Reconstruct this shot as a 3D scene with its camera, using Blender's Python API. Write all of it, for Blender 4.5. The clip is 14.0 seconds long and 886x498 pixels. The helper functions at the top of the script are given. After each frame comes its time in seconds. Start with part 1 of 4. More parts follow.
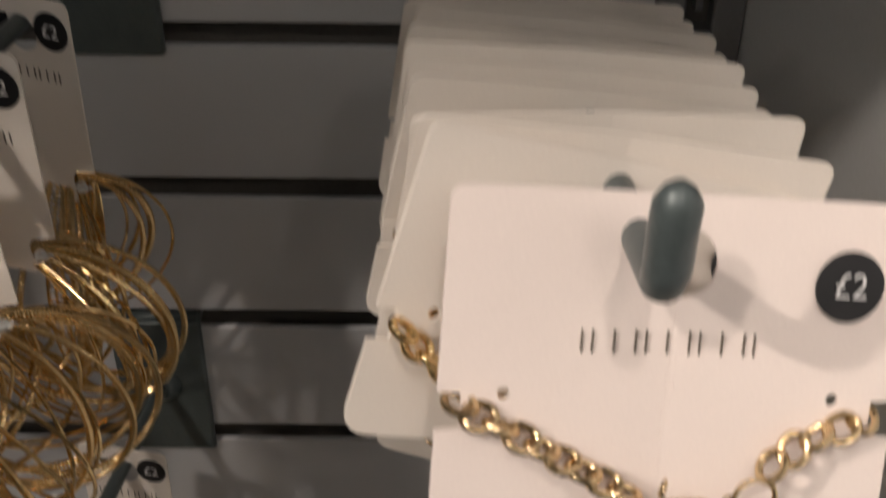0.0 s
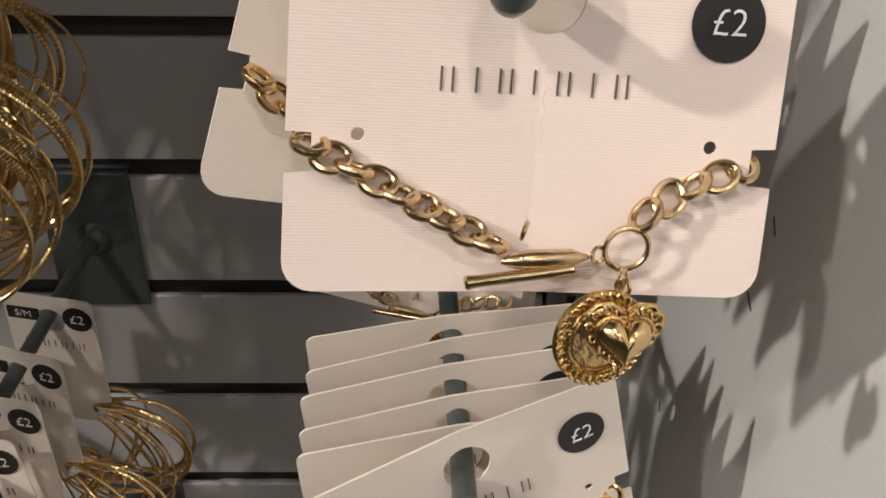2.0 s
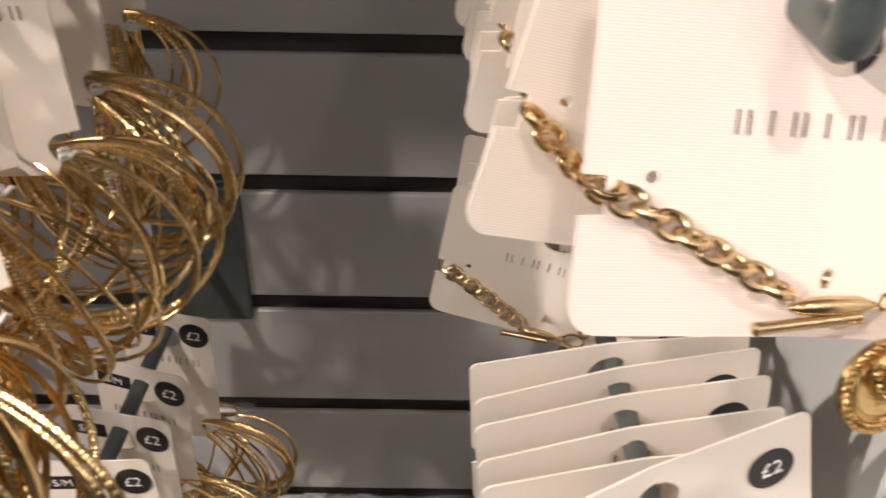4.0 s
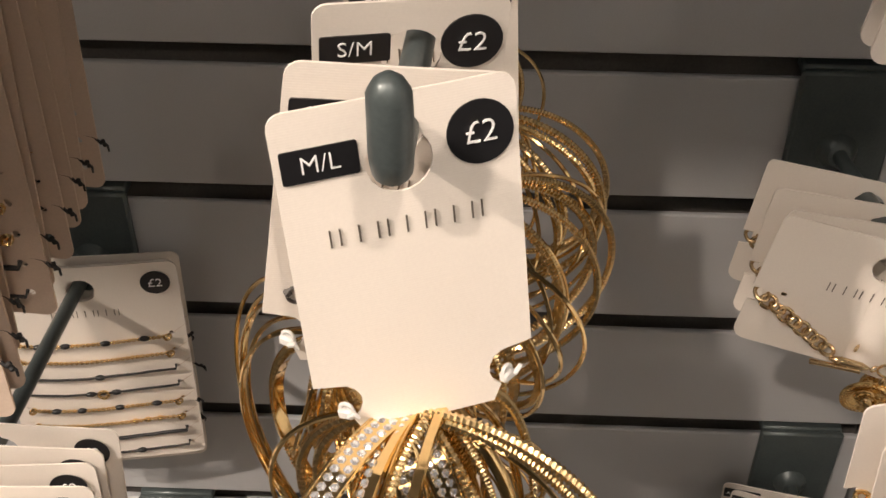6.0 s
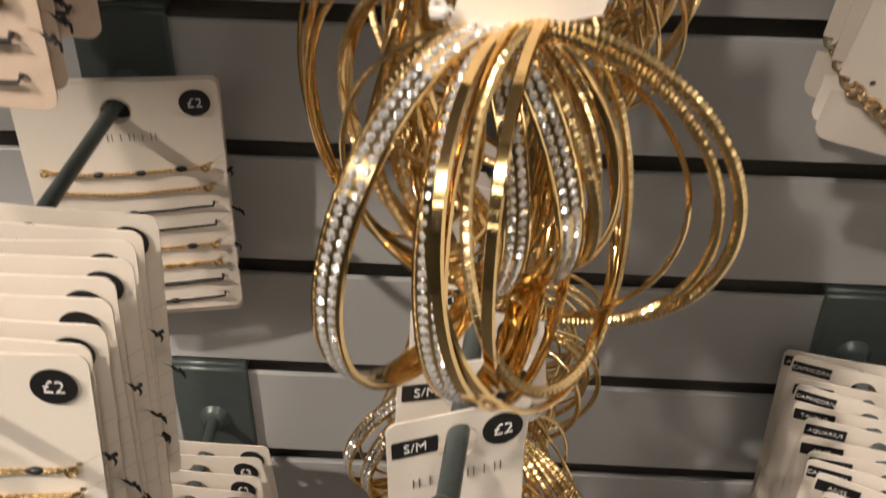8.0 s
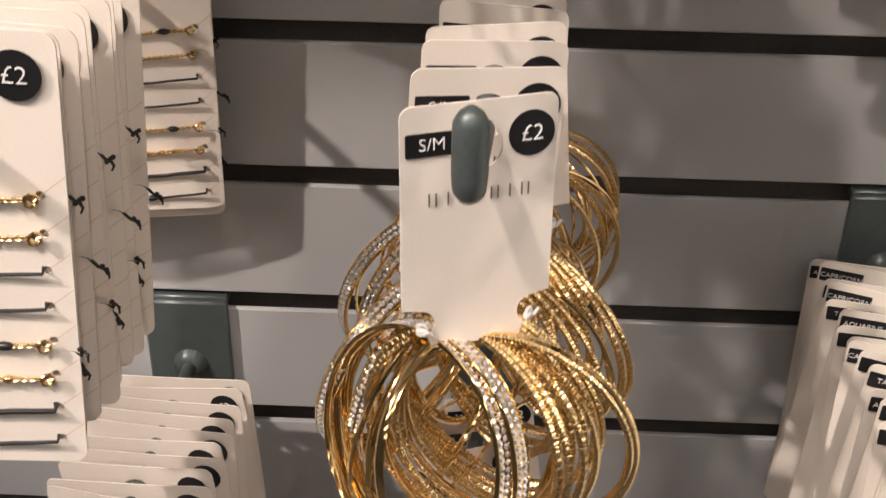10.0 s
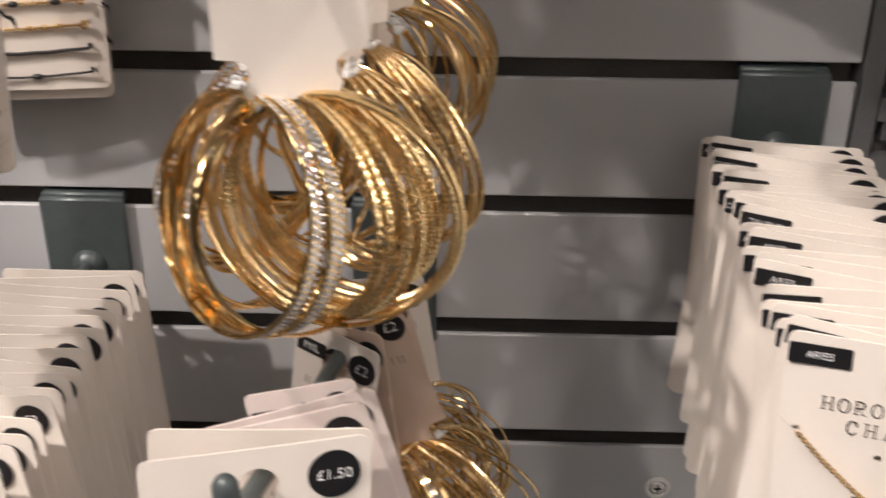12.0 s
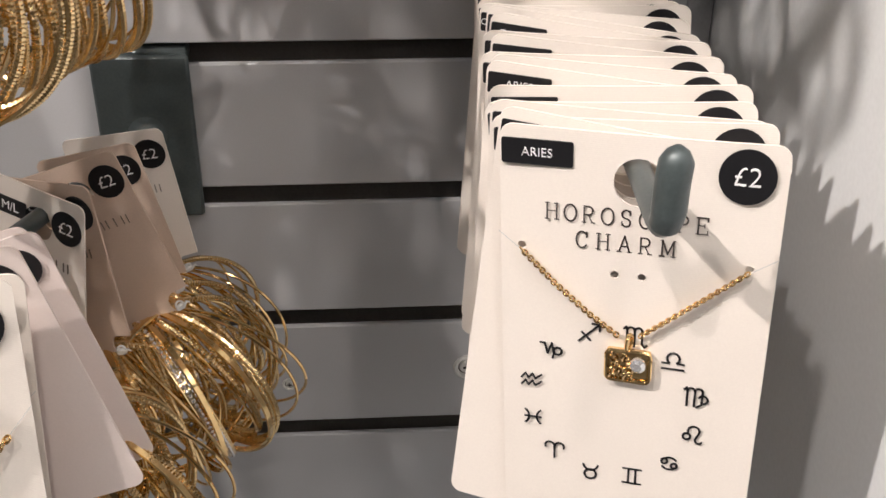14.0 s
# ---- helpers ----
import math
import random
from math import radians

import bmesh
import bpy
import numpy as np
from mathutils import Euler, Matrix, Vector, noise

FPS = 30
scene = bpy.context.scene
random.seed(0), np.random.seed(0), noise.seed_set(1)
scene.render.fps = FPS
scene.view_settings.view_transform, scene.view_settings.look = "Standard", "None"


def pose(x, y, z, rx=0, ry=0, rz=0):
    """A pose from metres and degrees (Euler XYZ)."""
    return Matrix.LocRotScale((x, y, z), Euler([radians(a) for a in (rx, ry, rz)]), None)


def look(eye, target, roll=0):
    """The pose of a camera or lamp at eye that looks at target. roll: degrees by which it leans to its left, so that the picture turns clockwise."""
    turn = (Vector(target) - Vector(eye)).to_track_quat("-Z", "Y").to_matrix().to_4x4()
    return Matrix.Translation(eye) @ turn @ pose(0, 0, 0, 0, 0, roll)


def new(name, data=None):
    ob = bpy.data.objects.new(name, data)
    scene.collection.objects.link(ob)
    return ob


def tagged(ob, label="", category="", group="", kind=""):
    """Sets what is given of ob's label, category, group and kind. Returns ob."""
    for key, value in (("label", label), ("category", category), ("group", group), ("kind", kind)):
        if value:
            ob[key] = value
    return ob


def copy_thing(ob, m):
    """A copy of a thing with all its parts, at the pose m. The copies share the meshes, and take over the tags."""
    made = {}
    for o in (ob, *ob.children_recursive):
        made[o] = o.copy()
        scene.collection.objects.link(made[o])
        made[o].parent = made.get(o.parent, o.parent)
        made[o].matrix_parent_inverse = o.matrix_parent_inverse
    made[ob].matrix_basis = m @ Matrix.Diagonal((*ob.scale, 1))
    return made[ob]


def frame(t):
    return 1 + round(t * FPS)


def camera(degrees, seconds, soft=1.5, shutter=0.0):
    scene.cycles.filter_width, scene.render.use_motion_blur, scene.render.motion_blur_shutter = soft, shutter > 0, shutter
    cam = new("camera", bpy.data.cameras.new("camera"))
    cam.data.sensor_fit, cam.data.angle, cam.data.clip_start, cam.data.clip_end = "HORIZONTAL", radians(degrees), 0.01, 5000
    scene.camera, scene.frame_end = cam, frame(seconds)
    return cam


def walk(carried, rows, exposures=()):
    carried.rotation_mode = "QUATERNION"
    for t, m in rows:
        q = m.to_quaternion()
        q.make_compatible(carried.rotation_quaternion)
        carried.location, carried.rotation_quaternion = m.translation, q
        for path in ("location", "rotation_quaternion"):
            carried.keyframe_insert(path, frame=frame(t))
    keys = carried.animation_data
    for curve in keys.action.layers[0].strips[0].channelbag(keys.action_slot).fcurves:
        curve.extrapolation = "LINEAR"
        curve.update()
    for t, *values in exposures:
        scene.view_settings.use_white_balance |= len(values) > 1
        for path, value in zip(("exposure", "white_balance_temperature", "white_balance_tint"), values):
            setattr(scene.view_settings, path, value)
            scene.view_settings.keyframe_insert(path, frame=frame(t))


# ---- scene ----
cam = camera(42.1, 14.0, shutter=0.5)
PATH = [
    (0, (-0.012, -0.399, 1.708), (-0.007, 1.258, 0.587), 0.7),
    (0.5, (-0.005, -0.404, 1.678), (0.013, 1.195, 0.476), 0.5),
    (1, (0.002, -0.409, 1.67), (0.025, 1.143, 0.409), 0.6),
    (1.5, (0.007, -0.409, 1.68), (0.037, 1.137, 0.412), 0.6),
    (2, (0.008, -0.406, 1.68), (0.048, 1.159, 0.435), 1.1),
    (2.2, (0.007, -0.405, 1.68), (0.053, 1.161, 0.437), 1.3),
    (4.3, (-0.053, -0.398, 1.683), (-0.043, 1.172, 0.444), 1.1),
    (4.5, (-0.068, -0.397, 1.684), (-0.07, 1.172, 0.444), 0.7),
    (5, (-0.104, -0.394, 1.686), (-0.144, 1.168, 0.438), 0.2),
    (5.5, (-0.127, -0.389, 1.688), (-0.178, 1.169, 0.435), 0.3),
    (6, (-0.129, -0.39, 1.688), (-0.185, 1.166, 0.433), 0.4),
    (6.5, (-0.127, -0.404, 1.665), (-0.193, 1.159, 0.419), 0.4),
    (7, (-0.135, -0.417, 1.641), (-0.217, 1.151, 0.401), 0.6),
    (7.5, (-0.138, -0.416, 1.628), (-0.227, 1.152, 0.39), 0.4),
    (8, (-0.142, -0.416, 1.615), (-0.227, 1.144, 0.367), 0.5),
    (8.2, (-0.142, -0.417, 1.601), (-0.227, 1.141, 0.349), 0.6),
    (10.5, (-0.151, -0.461, 1.477), (-0.199, 1.291, 0.514), 1.1),
    (11, (-0.144, -0.471, 1.458), (-0.226, 1.288, 0.509), 1.0),
    (11.5, (-0.129, -0.479, 1.444), (-0.209, 1.286, 0.507), 0.7),
    (12, (-0.105, -0.483, 1.433), (-0.142, 1.282, 0.494), 0.6),
    (12.5, (-0.073, -0.47, 1.419), (-0.051, 1.28, 0.451), 0.5),
    (13, (-0.055, -0.459, 1.396), (0.02, 1.269, 0.391), 0.7),
    (13.5, (-0.047, -0.452, 1.383), (0.064, 1.257, 0.349), 0.4),
    (14, (-0.045, -0.451, 1.378), (0.078, 1.253, 0.339), 0.6),
]
EXPOSURES = [(0, -0.83, 6450, 7), (2.2, -0.80, 6400, 6), (3.5, -0.52, 6500, 7), (4.4, 0.02, 6600, 9), (5.5, -0.11, 6800, 9), (7, -0.22, 6850, 7), (8.2, -0.26, 6850, 5), (10.3, 0.06, 6500, 11), (12.5, 0.04, 6200, 9), (14, 0.17, 6100, 8)]
walk(cam, [(t, look(eye, target, roll)) for t, eye, target, roll in PATH], EXPOSURES)

# ---------------------------------------------------------------- light
world = bpy.data.worlds.new("world")
scene.world = world
world.use_nodes = True
world.node_tree.nodes["Background"].inputs[0].default_value = (0.9, 0.85, 0.8, 1)
world.node_tree.nodes["Background"].inputs[1].default_value = 0.05


def spot(x, y, z, tx, ty, tz, watts, radius=0.03, angle=70):
    lamp = bpy.data.lights.new("spot_light", "SPOT")
    lamp.energy, lamp.color, lamp.shadow_soft_size = watts, (1.0, 0.86, 0.765), radius
    lamp.spot_size, lamp.spot_blend = radians(angle), 0.6
    new("spot_light", lamp).matrix_world = look((x, y, z), (tx, ty, tz))


SPOTS = [(-1.55, -1.05, 200), (-0.7, -1.2, 68), (0.1, -0.95, 33), (0.42, -1.7, 10)]
for sx, sy, watts in SPOTS:
    spot(sx, sy, 2.86, *((0.17, 0.0, 1.25) if sx < -1 else (-0.1, 0.0, 1.35)), watts, angle=27 if sx < -1 else 70)

# ---------------------------------------------------------------- materials
def mat(name, colour, rough=0.5, metal=0.0, vary=0.06, scale=40.0, grain=900.0, bump=0.0, bump_scale=600.0, piece=0.0, coat=0.0, spec=0.5):
    m = bpy.data.materials.new(name)
    m.use_nodes = True
    nt = m.node_tree
    b = nt.nodes["Principled BSDF"]
    b.inputs["Roughness"].default_value, b.inputs["Metallic"].default_value = rough, metal
    b.inputs["Specular IOR Level"].default_value = spec
    b.inputs["Coat Weight"].default_value = coat
    tc = nt.nodes.new("ShaderNodeTexCoord")
    big, fine = nt.nodes.new("ShaderNodeTexNoise"), nt.nodes.new("ShaderNodeTexNoise")
    big.inputs["Scale"].default_value, fine.inputs["Scale"].default_value = scale, grain
    big.inputs["Detail"].default_value = 4
    nt.links.new(tc.outputs["Object"], big.inputs["Vector"])
    nt.links.new(tc.outputs["Object"], fine.inputs["Vector"])
    add = nt.nodes.new("ShaderNodeMath")
    add.operation = "ADD"
    nt.links.new(big.outputs["Fac"], add.inputs[0])
    nt.links.new(fine.outputs["Fac"], add.inputs[1])
    last = add.outputs[0]
    if piece:
        info, mul, add2 = nt.nodes.new("ShaderNodeObjectInfo"), nt.nodes.new("ShaderNodeMath"), nt.nodes.new("ShaderNodeMath")
        mul.operation, add2.operation = "MULTIPLY_ADD", "ADD"
        mul.inputs[1].default_value, mul.inputs[2].default_value = piece, -piece / 2
        nt.links.new(info.outputs["Random"], mul.inputs[0])
        nt.links.new(mul.outputs[0], add2.inputs[0])
        nt.links.new(last, add2.inputs[1])
        last = add2.outputs[0]
    ramp = nt.nodes.new("ShaderNodeMapRange")
    ramp.inputs["From Min"].default_value, ramp.inputs["From Max"].default_value = 0.6, 1.4
    ramp.inputs["To Min"].default_value, ramp.inputs["To Max"].default_value = 1 - vary, 1 + vary
    nt.links.new(last, ramp.inputs["Value"])
    mix = nt.nodes.new("ShaderNodeVectorMath")
    mix.operation = "SCALE"
    mix.inputs[0].default_value = colour
    nt.links.new(ramp.outputs[0], mix.inputs["Scale"])
    nt.links.new(mix.outputs[0], b.inputs["Base Color"])
    rr = nt.nodes.new("ShaderNodeMapRange")
    rr.inputs["To Min"].default_value, rr.inputs["To Max"].default_value = max(rough * 0.8, 0.02), min(rough * 1.2, 1)
    nt.links.new(big.outputs["Fac"], rr.inputs["Value"])
    nt.links.new(rr.outputs[0], b.inputs["Roughness"])
    if bump:
        bn, tex = nt.nodes.new("ShaderNodeBump"), nt.nodes.new("ShaderNodeTexNoise")
        tex.inputs["Scale"].default_value = bump_scale
        bn.inputs["Distance"].default_value, bn.inputs["Strength"].default_value = bump, 0.6
        nt.links.new(tc.outputs["Object"], tex.inputs["Vector"])
        nt.links.new(tex.outputs["Fac"], bn.inputs["Height"])
        nt.links.new(bn.outputs[0], b.inputs["Normal"])
    return m


def ribbed(m, period, depth):
    """Fine ribs across a card, as pressed into its paper."""
    nt = m.node_tree
    tc, wave, bn = nt.nodes.new("ShaderNodeTexCoord"), nt.nodes.new("ShaderNodeTexWave"), nt.nodes.new("ShaderNodeBump")
    wave.bands_direction = "Z"
    wave.inputs["Scale"].default_value = 0.314 / period
    bn.inputs["Distance"].default_value, bn.inputs["Strength"].default_value = depth, 0.5
    nt.links.new(tc.outputs["Object"], wave.inputs["Vector"])
    nt.links.new(wave.outputs["Fac"], bn.inputs["Height"])
    nt.links.new(bn.outputs[0], nt.nodes["Principled BSDF"].inputs["Normal"])
    return m


M_SLAT = mat("grey_laminate", (0.46, 0.465, 0.48), 0.34, vary=0.05, scale=9, grain=1400, bump=0.00004, bump_scale=900, piece=0.15)
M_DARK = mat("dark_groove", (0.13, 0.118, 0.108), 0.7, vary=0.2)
M_PANEL = mat("pale_grey_panel", (0.80, 0.815, 0.825), 0.3, vary=0.05, scale=6, grain=500, bump=0.00003, bump_scale=300)
M_POST = mat("grey_steel", (0.20, 0.20, 0.205), 0.4, 0.4, vary=0.1)
M_HOOK = mat("gunmetal_paint", (0.082, 0.10, 0.102), 0.36, 0.25, vary=0.16, scale=120, bump=0.00003)
M_CARD = ribbed(mat("ivory_card", (0.82, 0.755, 0.69), 0.6, vary=0.03, scale=30, grain=1500, piece=0.3), 0.0005, 0.00004)
M_PINK = ribbed(mat("blush_card", (0.80, 0.70, 0.66), 0.58, vary=0.03, scale=30, grain=1500, piece=0.2), 0.0005, 0.00004)
# Buff card stock whose colour also carries the shade of hidden cards.
M_TAN_SHADED = mat("shaded_buff_card", (0.60, 0.47, 0.38), 0.7, vary=0.06, scale=60, grain=1500, piece=0.3)
M_BLACK = mat("black_ink", (0.012, 0.012, 0.014), 0.35, vary=0.15)
M_INK = mat("dark_print", (0.06, 0.05, 0.045), 0.5, vary=0.1)
M_FOIL = mat("grey_foil_print", (0.20, 0.17, 0.14), 0.35, 0.5, vary=0.1)
M_WHITE = mat("white_print", (0.85, 0.85, 0.86), 0.5, vary=0.03)
M_GOLD = mat("gold_plate", (0.90, 0.645, 0.315), 0.09, 1.0, vary=0.08, scale=90, grain=700, bump=0.00002, bump_scale=300)
M_GOLD_PALE = mat("pale_gold_plate", (0.90, 0.675, 0.36), 0.20, 1.0, vary=0.08, scale=90, grain=700)
M_GOLD_OLD = mat("antique_gold_plate", (0.68, 0.51, 0.30), 0.24, 1.0, vary=0.2, scale=160, grain=900)
M_CHARM = mat("engraved_gold", (0.74, 0.53, 0.25), 0.24, 1.0, vary=0.2, scale=160, grain=900, bump=0.00035, bump_scale=700)
M_CHARM_SMOOTH = mat("polished_old_gold", (0.76, 0.56, 0.28), 0.16, 1.0, vary=0.15, scale=160, grain=900)
M_GEM = mat("clear_crystal", (0.95, 0.95, 0.97), 0.07, 0.75, vary=0.15, scale=500, grain=900)
M_CORD = mat("black_cord", (0.015, 0.014, 0.015), 0.7, vary=0.2, bump=0.0001, bump_scale=2500)
M_CLIP = mat("clear_plastic_tie", (0.66, 0.65, 0.63), 0.2, vary=0.05)
M_FLOOR = mat("floor_tile", (0.30, 0.27, 0.25), 0.3, vary=0.15, scale=3, grain=60)
M_CEIL = mat("ceiling_paint", (0.28, 0.27, 0.26), 0.8, vary=0.05, scale=4, grain=90)
M_ROOM = mat("shop_wall_paint", (0.26, 0.24, 0.22), 0.7, vary=0.1, scale=2, grain=70)
M_SCREW = mat("zinc_screw", (0.74, 0.73, 0.70), 0.35, 0.35, vary=0.2, scale=300)


def glow(name, colour, strength):
    m = bpy.data.materials.new(name)
    m.use_nodes = True
    b = m.node_tree.nodes["Principled BSDF"]
    b.inputs["Emission Color"].default_value, b.inputs["Emission Strength"].default_value = (*colour, 1), strength
    return m


M_LAMP = glow("lit_lens", (1.0, 0.86, 0.7), 30.0)
# Emission of the added fill strips.
M_FILL_GLOW = glow("fill_glow", (1.0, 0.93, 0.86), 9.5)


# ---------------------------------------------------------------- mesh helpers
def mesh_of(bm, name, material, smooth=True):
    me = bpy.data.meshes.new(name)
    bmesh.ops.recalc_face_normals(bm, faces=bm.faces)
    bm.to_mesh(me)
    bm.free()
    me.materials.append(material)
    if smooth:
        me.shade_smooth()
        me.set_sharp_from_angle(angle=radians(40))
    return me


def piece(name, me, parent=None, m=None, label=""):
    ob = new(name, me)
    if parent:
        ob.parent = parent
    if m is not None:
        ob.matrix_basis = m
    return tagged(ob, label)


def part(name, bm, material, parent=None, m=None, label="", smooth=True):
    return piece(name, mesh_of(bm, name, material, smooth), parent, m, label)


def box(x0, x1, y0, y1, z0, z1, bevel=0.0, bm=None, seg=1):
    own = bmesh.new()
    bmesh.ops.create_cube(own, size=1, matrix=Matrix.Translation(((x0 + x1) / 2, (y0 + y1) / 2, (z0 + z1) / 2)) @ Matrix.Diagonal((x1 - x0, y1 - y0, z1 - z0, 1)))
    if bevel:
        bmesh.ops.bevel(own, geom=own.edges[:], offset=bevel, segments=seg, affect="EDGES", profile=0.5)
    if bm is None:
        return own
    return join(bm, own)


def join(bm, other, m=None):
    """Adds other to bm at the pose m."""
    if m is not None:
        bmesh.ops.transform(other, matrix=m, verts=other.verts)
    me = bpy.data.meshes.new("tmp")
    other.to_mesh(me)
    other.free()
    bm.from_mesh(me)
    bpy.data.meshes.remove(me)
    return bm


def sweep(points, radius, sides=8, bm=None, closed=False):
    """A round rod along points; radius is one number or one for each point."""
    bm = bm or bmesh.new()
    pts = [Vector(p) for p in points]
    n = len(pts)
    rad = radius if isinstance(radius, (list, tuple)) else [radius] * n
    rings, side = [], None
    for i, p in enumerate(pts):
        a, c = (pts[i - 1], pts[(i + 1) % n]) if closed else (pts[max(i - 1, 0)], pts[min(i + 1, n - 1)])
        d = (c - a).normalized()
        if side is None:
            side = d.orthogonal().normalized()
        side = (side - d * side.dot(d)).normalized()
        up = d.cross(side)
        rings.append([bm.verts.new(p + rad[i] * (side * math.cos(2 * math.pi * k / sides) + up * math.sin(2 * math.pi * k / sides))) for k in range(sides)])
    for i in range(n if closed else n - 1):
        r, s = rings[i], rings[(i + 1) % n]
        for k in range(sides):
            bm.faces.new((r[k], r[(k + 1) % sides], s[(k + 1) % sides], s[k]))
    if not closed:
        bm.faces.new(rings[0])
        bm.faces.new(rings[-1])
    return bm


def arc(cx, cz, r, a0, a1, n):
    return [(cx + r * math.cos(radians(a0 + (a1 - a0) * i / n)), cz + r * math.sin(radians(a0 + (a1 - a0) * i / n))) for i in range(n + 1)]


def rounded(w0, w1, z0, z1, r, n=5):
    """A rectangle with round corners, counter-clockwise, as (x, z)."""
    return arc(w1 - r, z0 + r, r, -90, 0, n) + arc(w1 - r, z1 - r, r, 0, 90, n) + arc(w0 + r, z1 - r, r, 90, 180, n) + arc(w0 + r, z0 + r, r, 180, 270, n)


def sheet(outline, holes=(), thick=0.0006, fold=0.0, bow=0.0, y=0.0):
    """A flat sheet in the x-z plane with holes; its front is at y. fold, bow: metres by which its sides bend back."""
    bm = bmesh.new()
    edges = []
    for loop in [outline, *holes]:
        vs = [bm.verts.new((x, y, z)) for x, z in loop]
        edges += [bm.edges.new((vs[i], vs[(i + 1) % len(vs)])) for i in range(len(vs))]
    bmesh.ops.triangle_fill(bm, use_beauty=True, use_dissolve=False, edges=edges)
    faces = bm.faces[:]
    for cut in (-0.02, -0.01, 0.0, 0.01, 0.02) if (fold or bow) else ():
        geom = bm.verts[:] + bm.edges[:] + bm.faces[:]
        bmesh.ops.bisect_plane(bm, geom=geom, plane_co=(cut, 0, 0), plane_no=(1, 0, 0))
    for v in bm.verts:
        v.co.y += fold * abs(v.co.x) / 0.04 + bow * (v.co.x / 0.04) ** 2
    out = bmesh.ops.extrude_face_region(bm, geom=bm.faces[:])
    for v in out["geom"]:
        if isinstance(v, bmesh.types.BMVert):
            v.co.y += thick
    return bm


def disc(x, z, r, y=-0.0003, n=28, thick=0.0003):
    return sheet(arc(x, z, r, 0, 360 - 360 / n, n - 1), (), thick, y=y)


TEXTS = {}


def lettering(text, size, material, name="lettering", extrude=0.00012, gap=1.0):
    """The mesh of a line of lettering in the x-z plane, centred, facing -y."""
    key = (text, size, material.name)
    if key not in TEXTS:
        cu = bpy.data.curves.new("lettering", "FONT")
        cu.body, cu.size, cu.align_x, cu.align_y, cu.extrude, cu.resolution_u = text, size, "CENTER", "CENTER", extrude, 3
        cu.space_character = gap
        cu.offset = -size * (0.018 if material is M_FOIL else 0.012)
        ob = bpy.data.objects.new("lettering", cu)
        scene.collection.objects.link(ob)
        bpy.context.view_layer.update()
        me = bpy.data.meshes.new_from_object(ob.evaluated_get(bpy.context.evaluated_depsgraph_get()))
        bpy.data.objects.remove(ob)
        me.transform(Matrix.Rotation(radians(90), 4, "X"))
        me.materials.clear()
        me.materials.append(material)
        me.name = name
        TEXTS[key] = me
    return TEXTS[key]


def empty(name):
    ob = new(name)
    ob.empty_display_size = 0.01
    return ob


# ---------------------------------------------------------------- the shop wall
PITCH = 0.0667


def groove(k):
    return 1.20 - (k - 1) * PITCH


wall = tagged(empty("wall_north"), "grey laminate slatwall with dark horizontal grooves", "wall", kind="structure")
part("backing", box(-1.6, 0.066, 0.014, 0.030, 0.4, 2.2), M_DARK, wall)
for k in range(-12, 11):
    lo, hi = groove(k + 1) + 0.0045, groove(k) - 0.0045
    bm = box(-1.6, 0.0655, 0.0, 0.0032, lo, hi, 0.0007)
    box(-1.6, 0.0655, 0.0032, 0.014, lo + 0.012, hi - 0.012, 0, bm)
    part("slat", bm, M_SLAT, wall, smooth=False)

post = tagged(empty("slotted_upright"), "grey steel slotted upright beside the slatwall", "shelf upright", kind="structure")
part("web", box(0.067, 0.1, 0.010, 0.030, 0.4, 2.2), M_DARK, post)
part("rail", box(0.067, 0.0775, 0.0005, 0.010, 0.4, 2.2, 0.001), M_POST, post)
part("rail", box(0.0875, 0.0995, 0.0005, 0.010, 0.4, 2.2, 0.001), M_POST, post)
for i in range(50):
    z = 1.2641 + (i - 20) * 0.0281
    if 0.4 < z < 2.2:
        part("bridge", box(0.0775, 0.0875, 0.0005, 0.008, z + 0.0084, z + 0.0196), M_POST, post, smooth=False)
        part("tongue", box(0.0812, 0.0838, 0.0025, 0.0095, z - 0.0014, z + 0.0084), M_POST, post, smooth=False)

side = tagged(empty("wall_side_panel"), "pale grey satin side panel with light scratches", "side panel", kind="structure")
part("panel", box(0.1, 0.118, -0.36, 0.03, 0.4, 2.2, 0.001), M_PANEL, side, smooth=False)
for sy, sz, l, a in [(-0.165, 1.47, 0.006, 20), (-0.13, 1.33, 0.006, -5), (-0.10, 1.36, 0.004, 70), (-0.17, 1.50, 0.005, 40)]:
    part("scratch", box(-0.0002, 0.0002, -l / 2, l / 2, -0.0003, 0.0003), M_INK, side, pose(0.0999, sy, sz, a, 0, 0), smooth=False)

# Unseen shelf, added so its shadow darkens the upper slatwall.
shade_board = tagged(empty("header_shelf"), "unseen grey shelf added to shade the upper slatwall", "shelf", kind="structure")
part("board", box(-1.6, 0.118, -0.37, 0.03, 1.86, 1.885, 0.001), M_PANEL, shade_board, smooth=False)
for name, b, m in [("floor", (-4, 3, -5, 0.6, -0.1, 0), M_FLOOR), ("ceiling", (-4, 3, -5, 0.6, 3.0, 3.1), M_CEIL), ("wall_south", (-4, 3, -5.1, -5, 0, 3), M_ROOM),
                   ("wall_west", (-4.1, -4, -5, 0.6, 0, 3), M_ROOM), ("wall_east", (3, 3.1, -5, 0.6, 0, 3), M_ROOM), ("wall_behind", (-4, 3, 0.031, 0.13, 0, 3), M_ROOM)]:
    tagged(part(name, box(*b), m, smooth=False), "plain painted shop " + name.split("_")[0], name.split("_")[0], kind="structure")
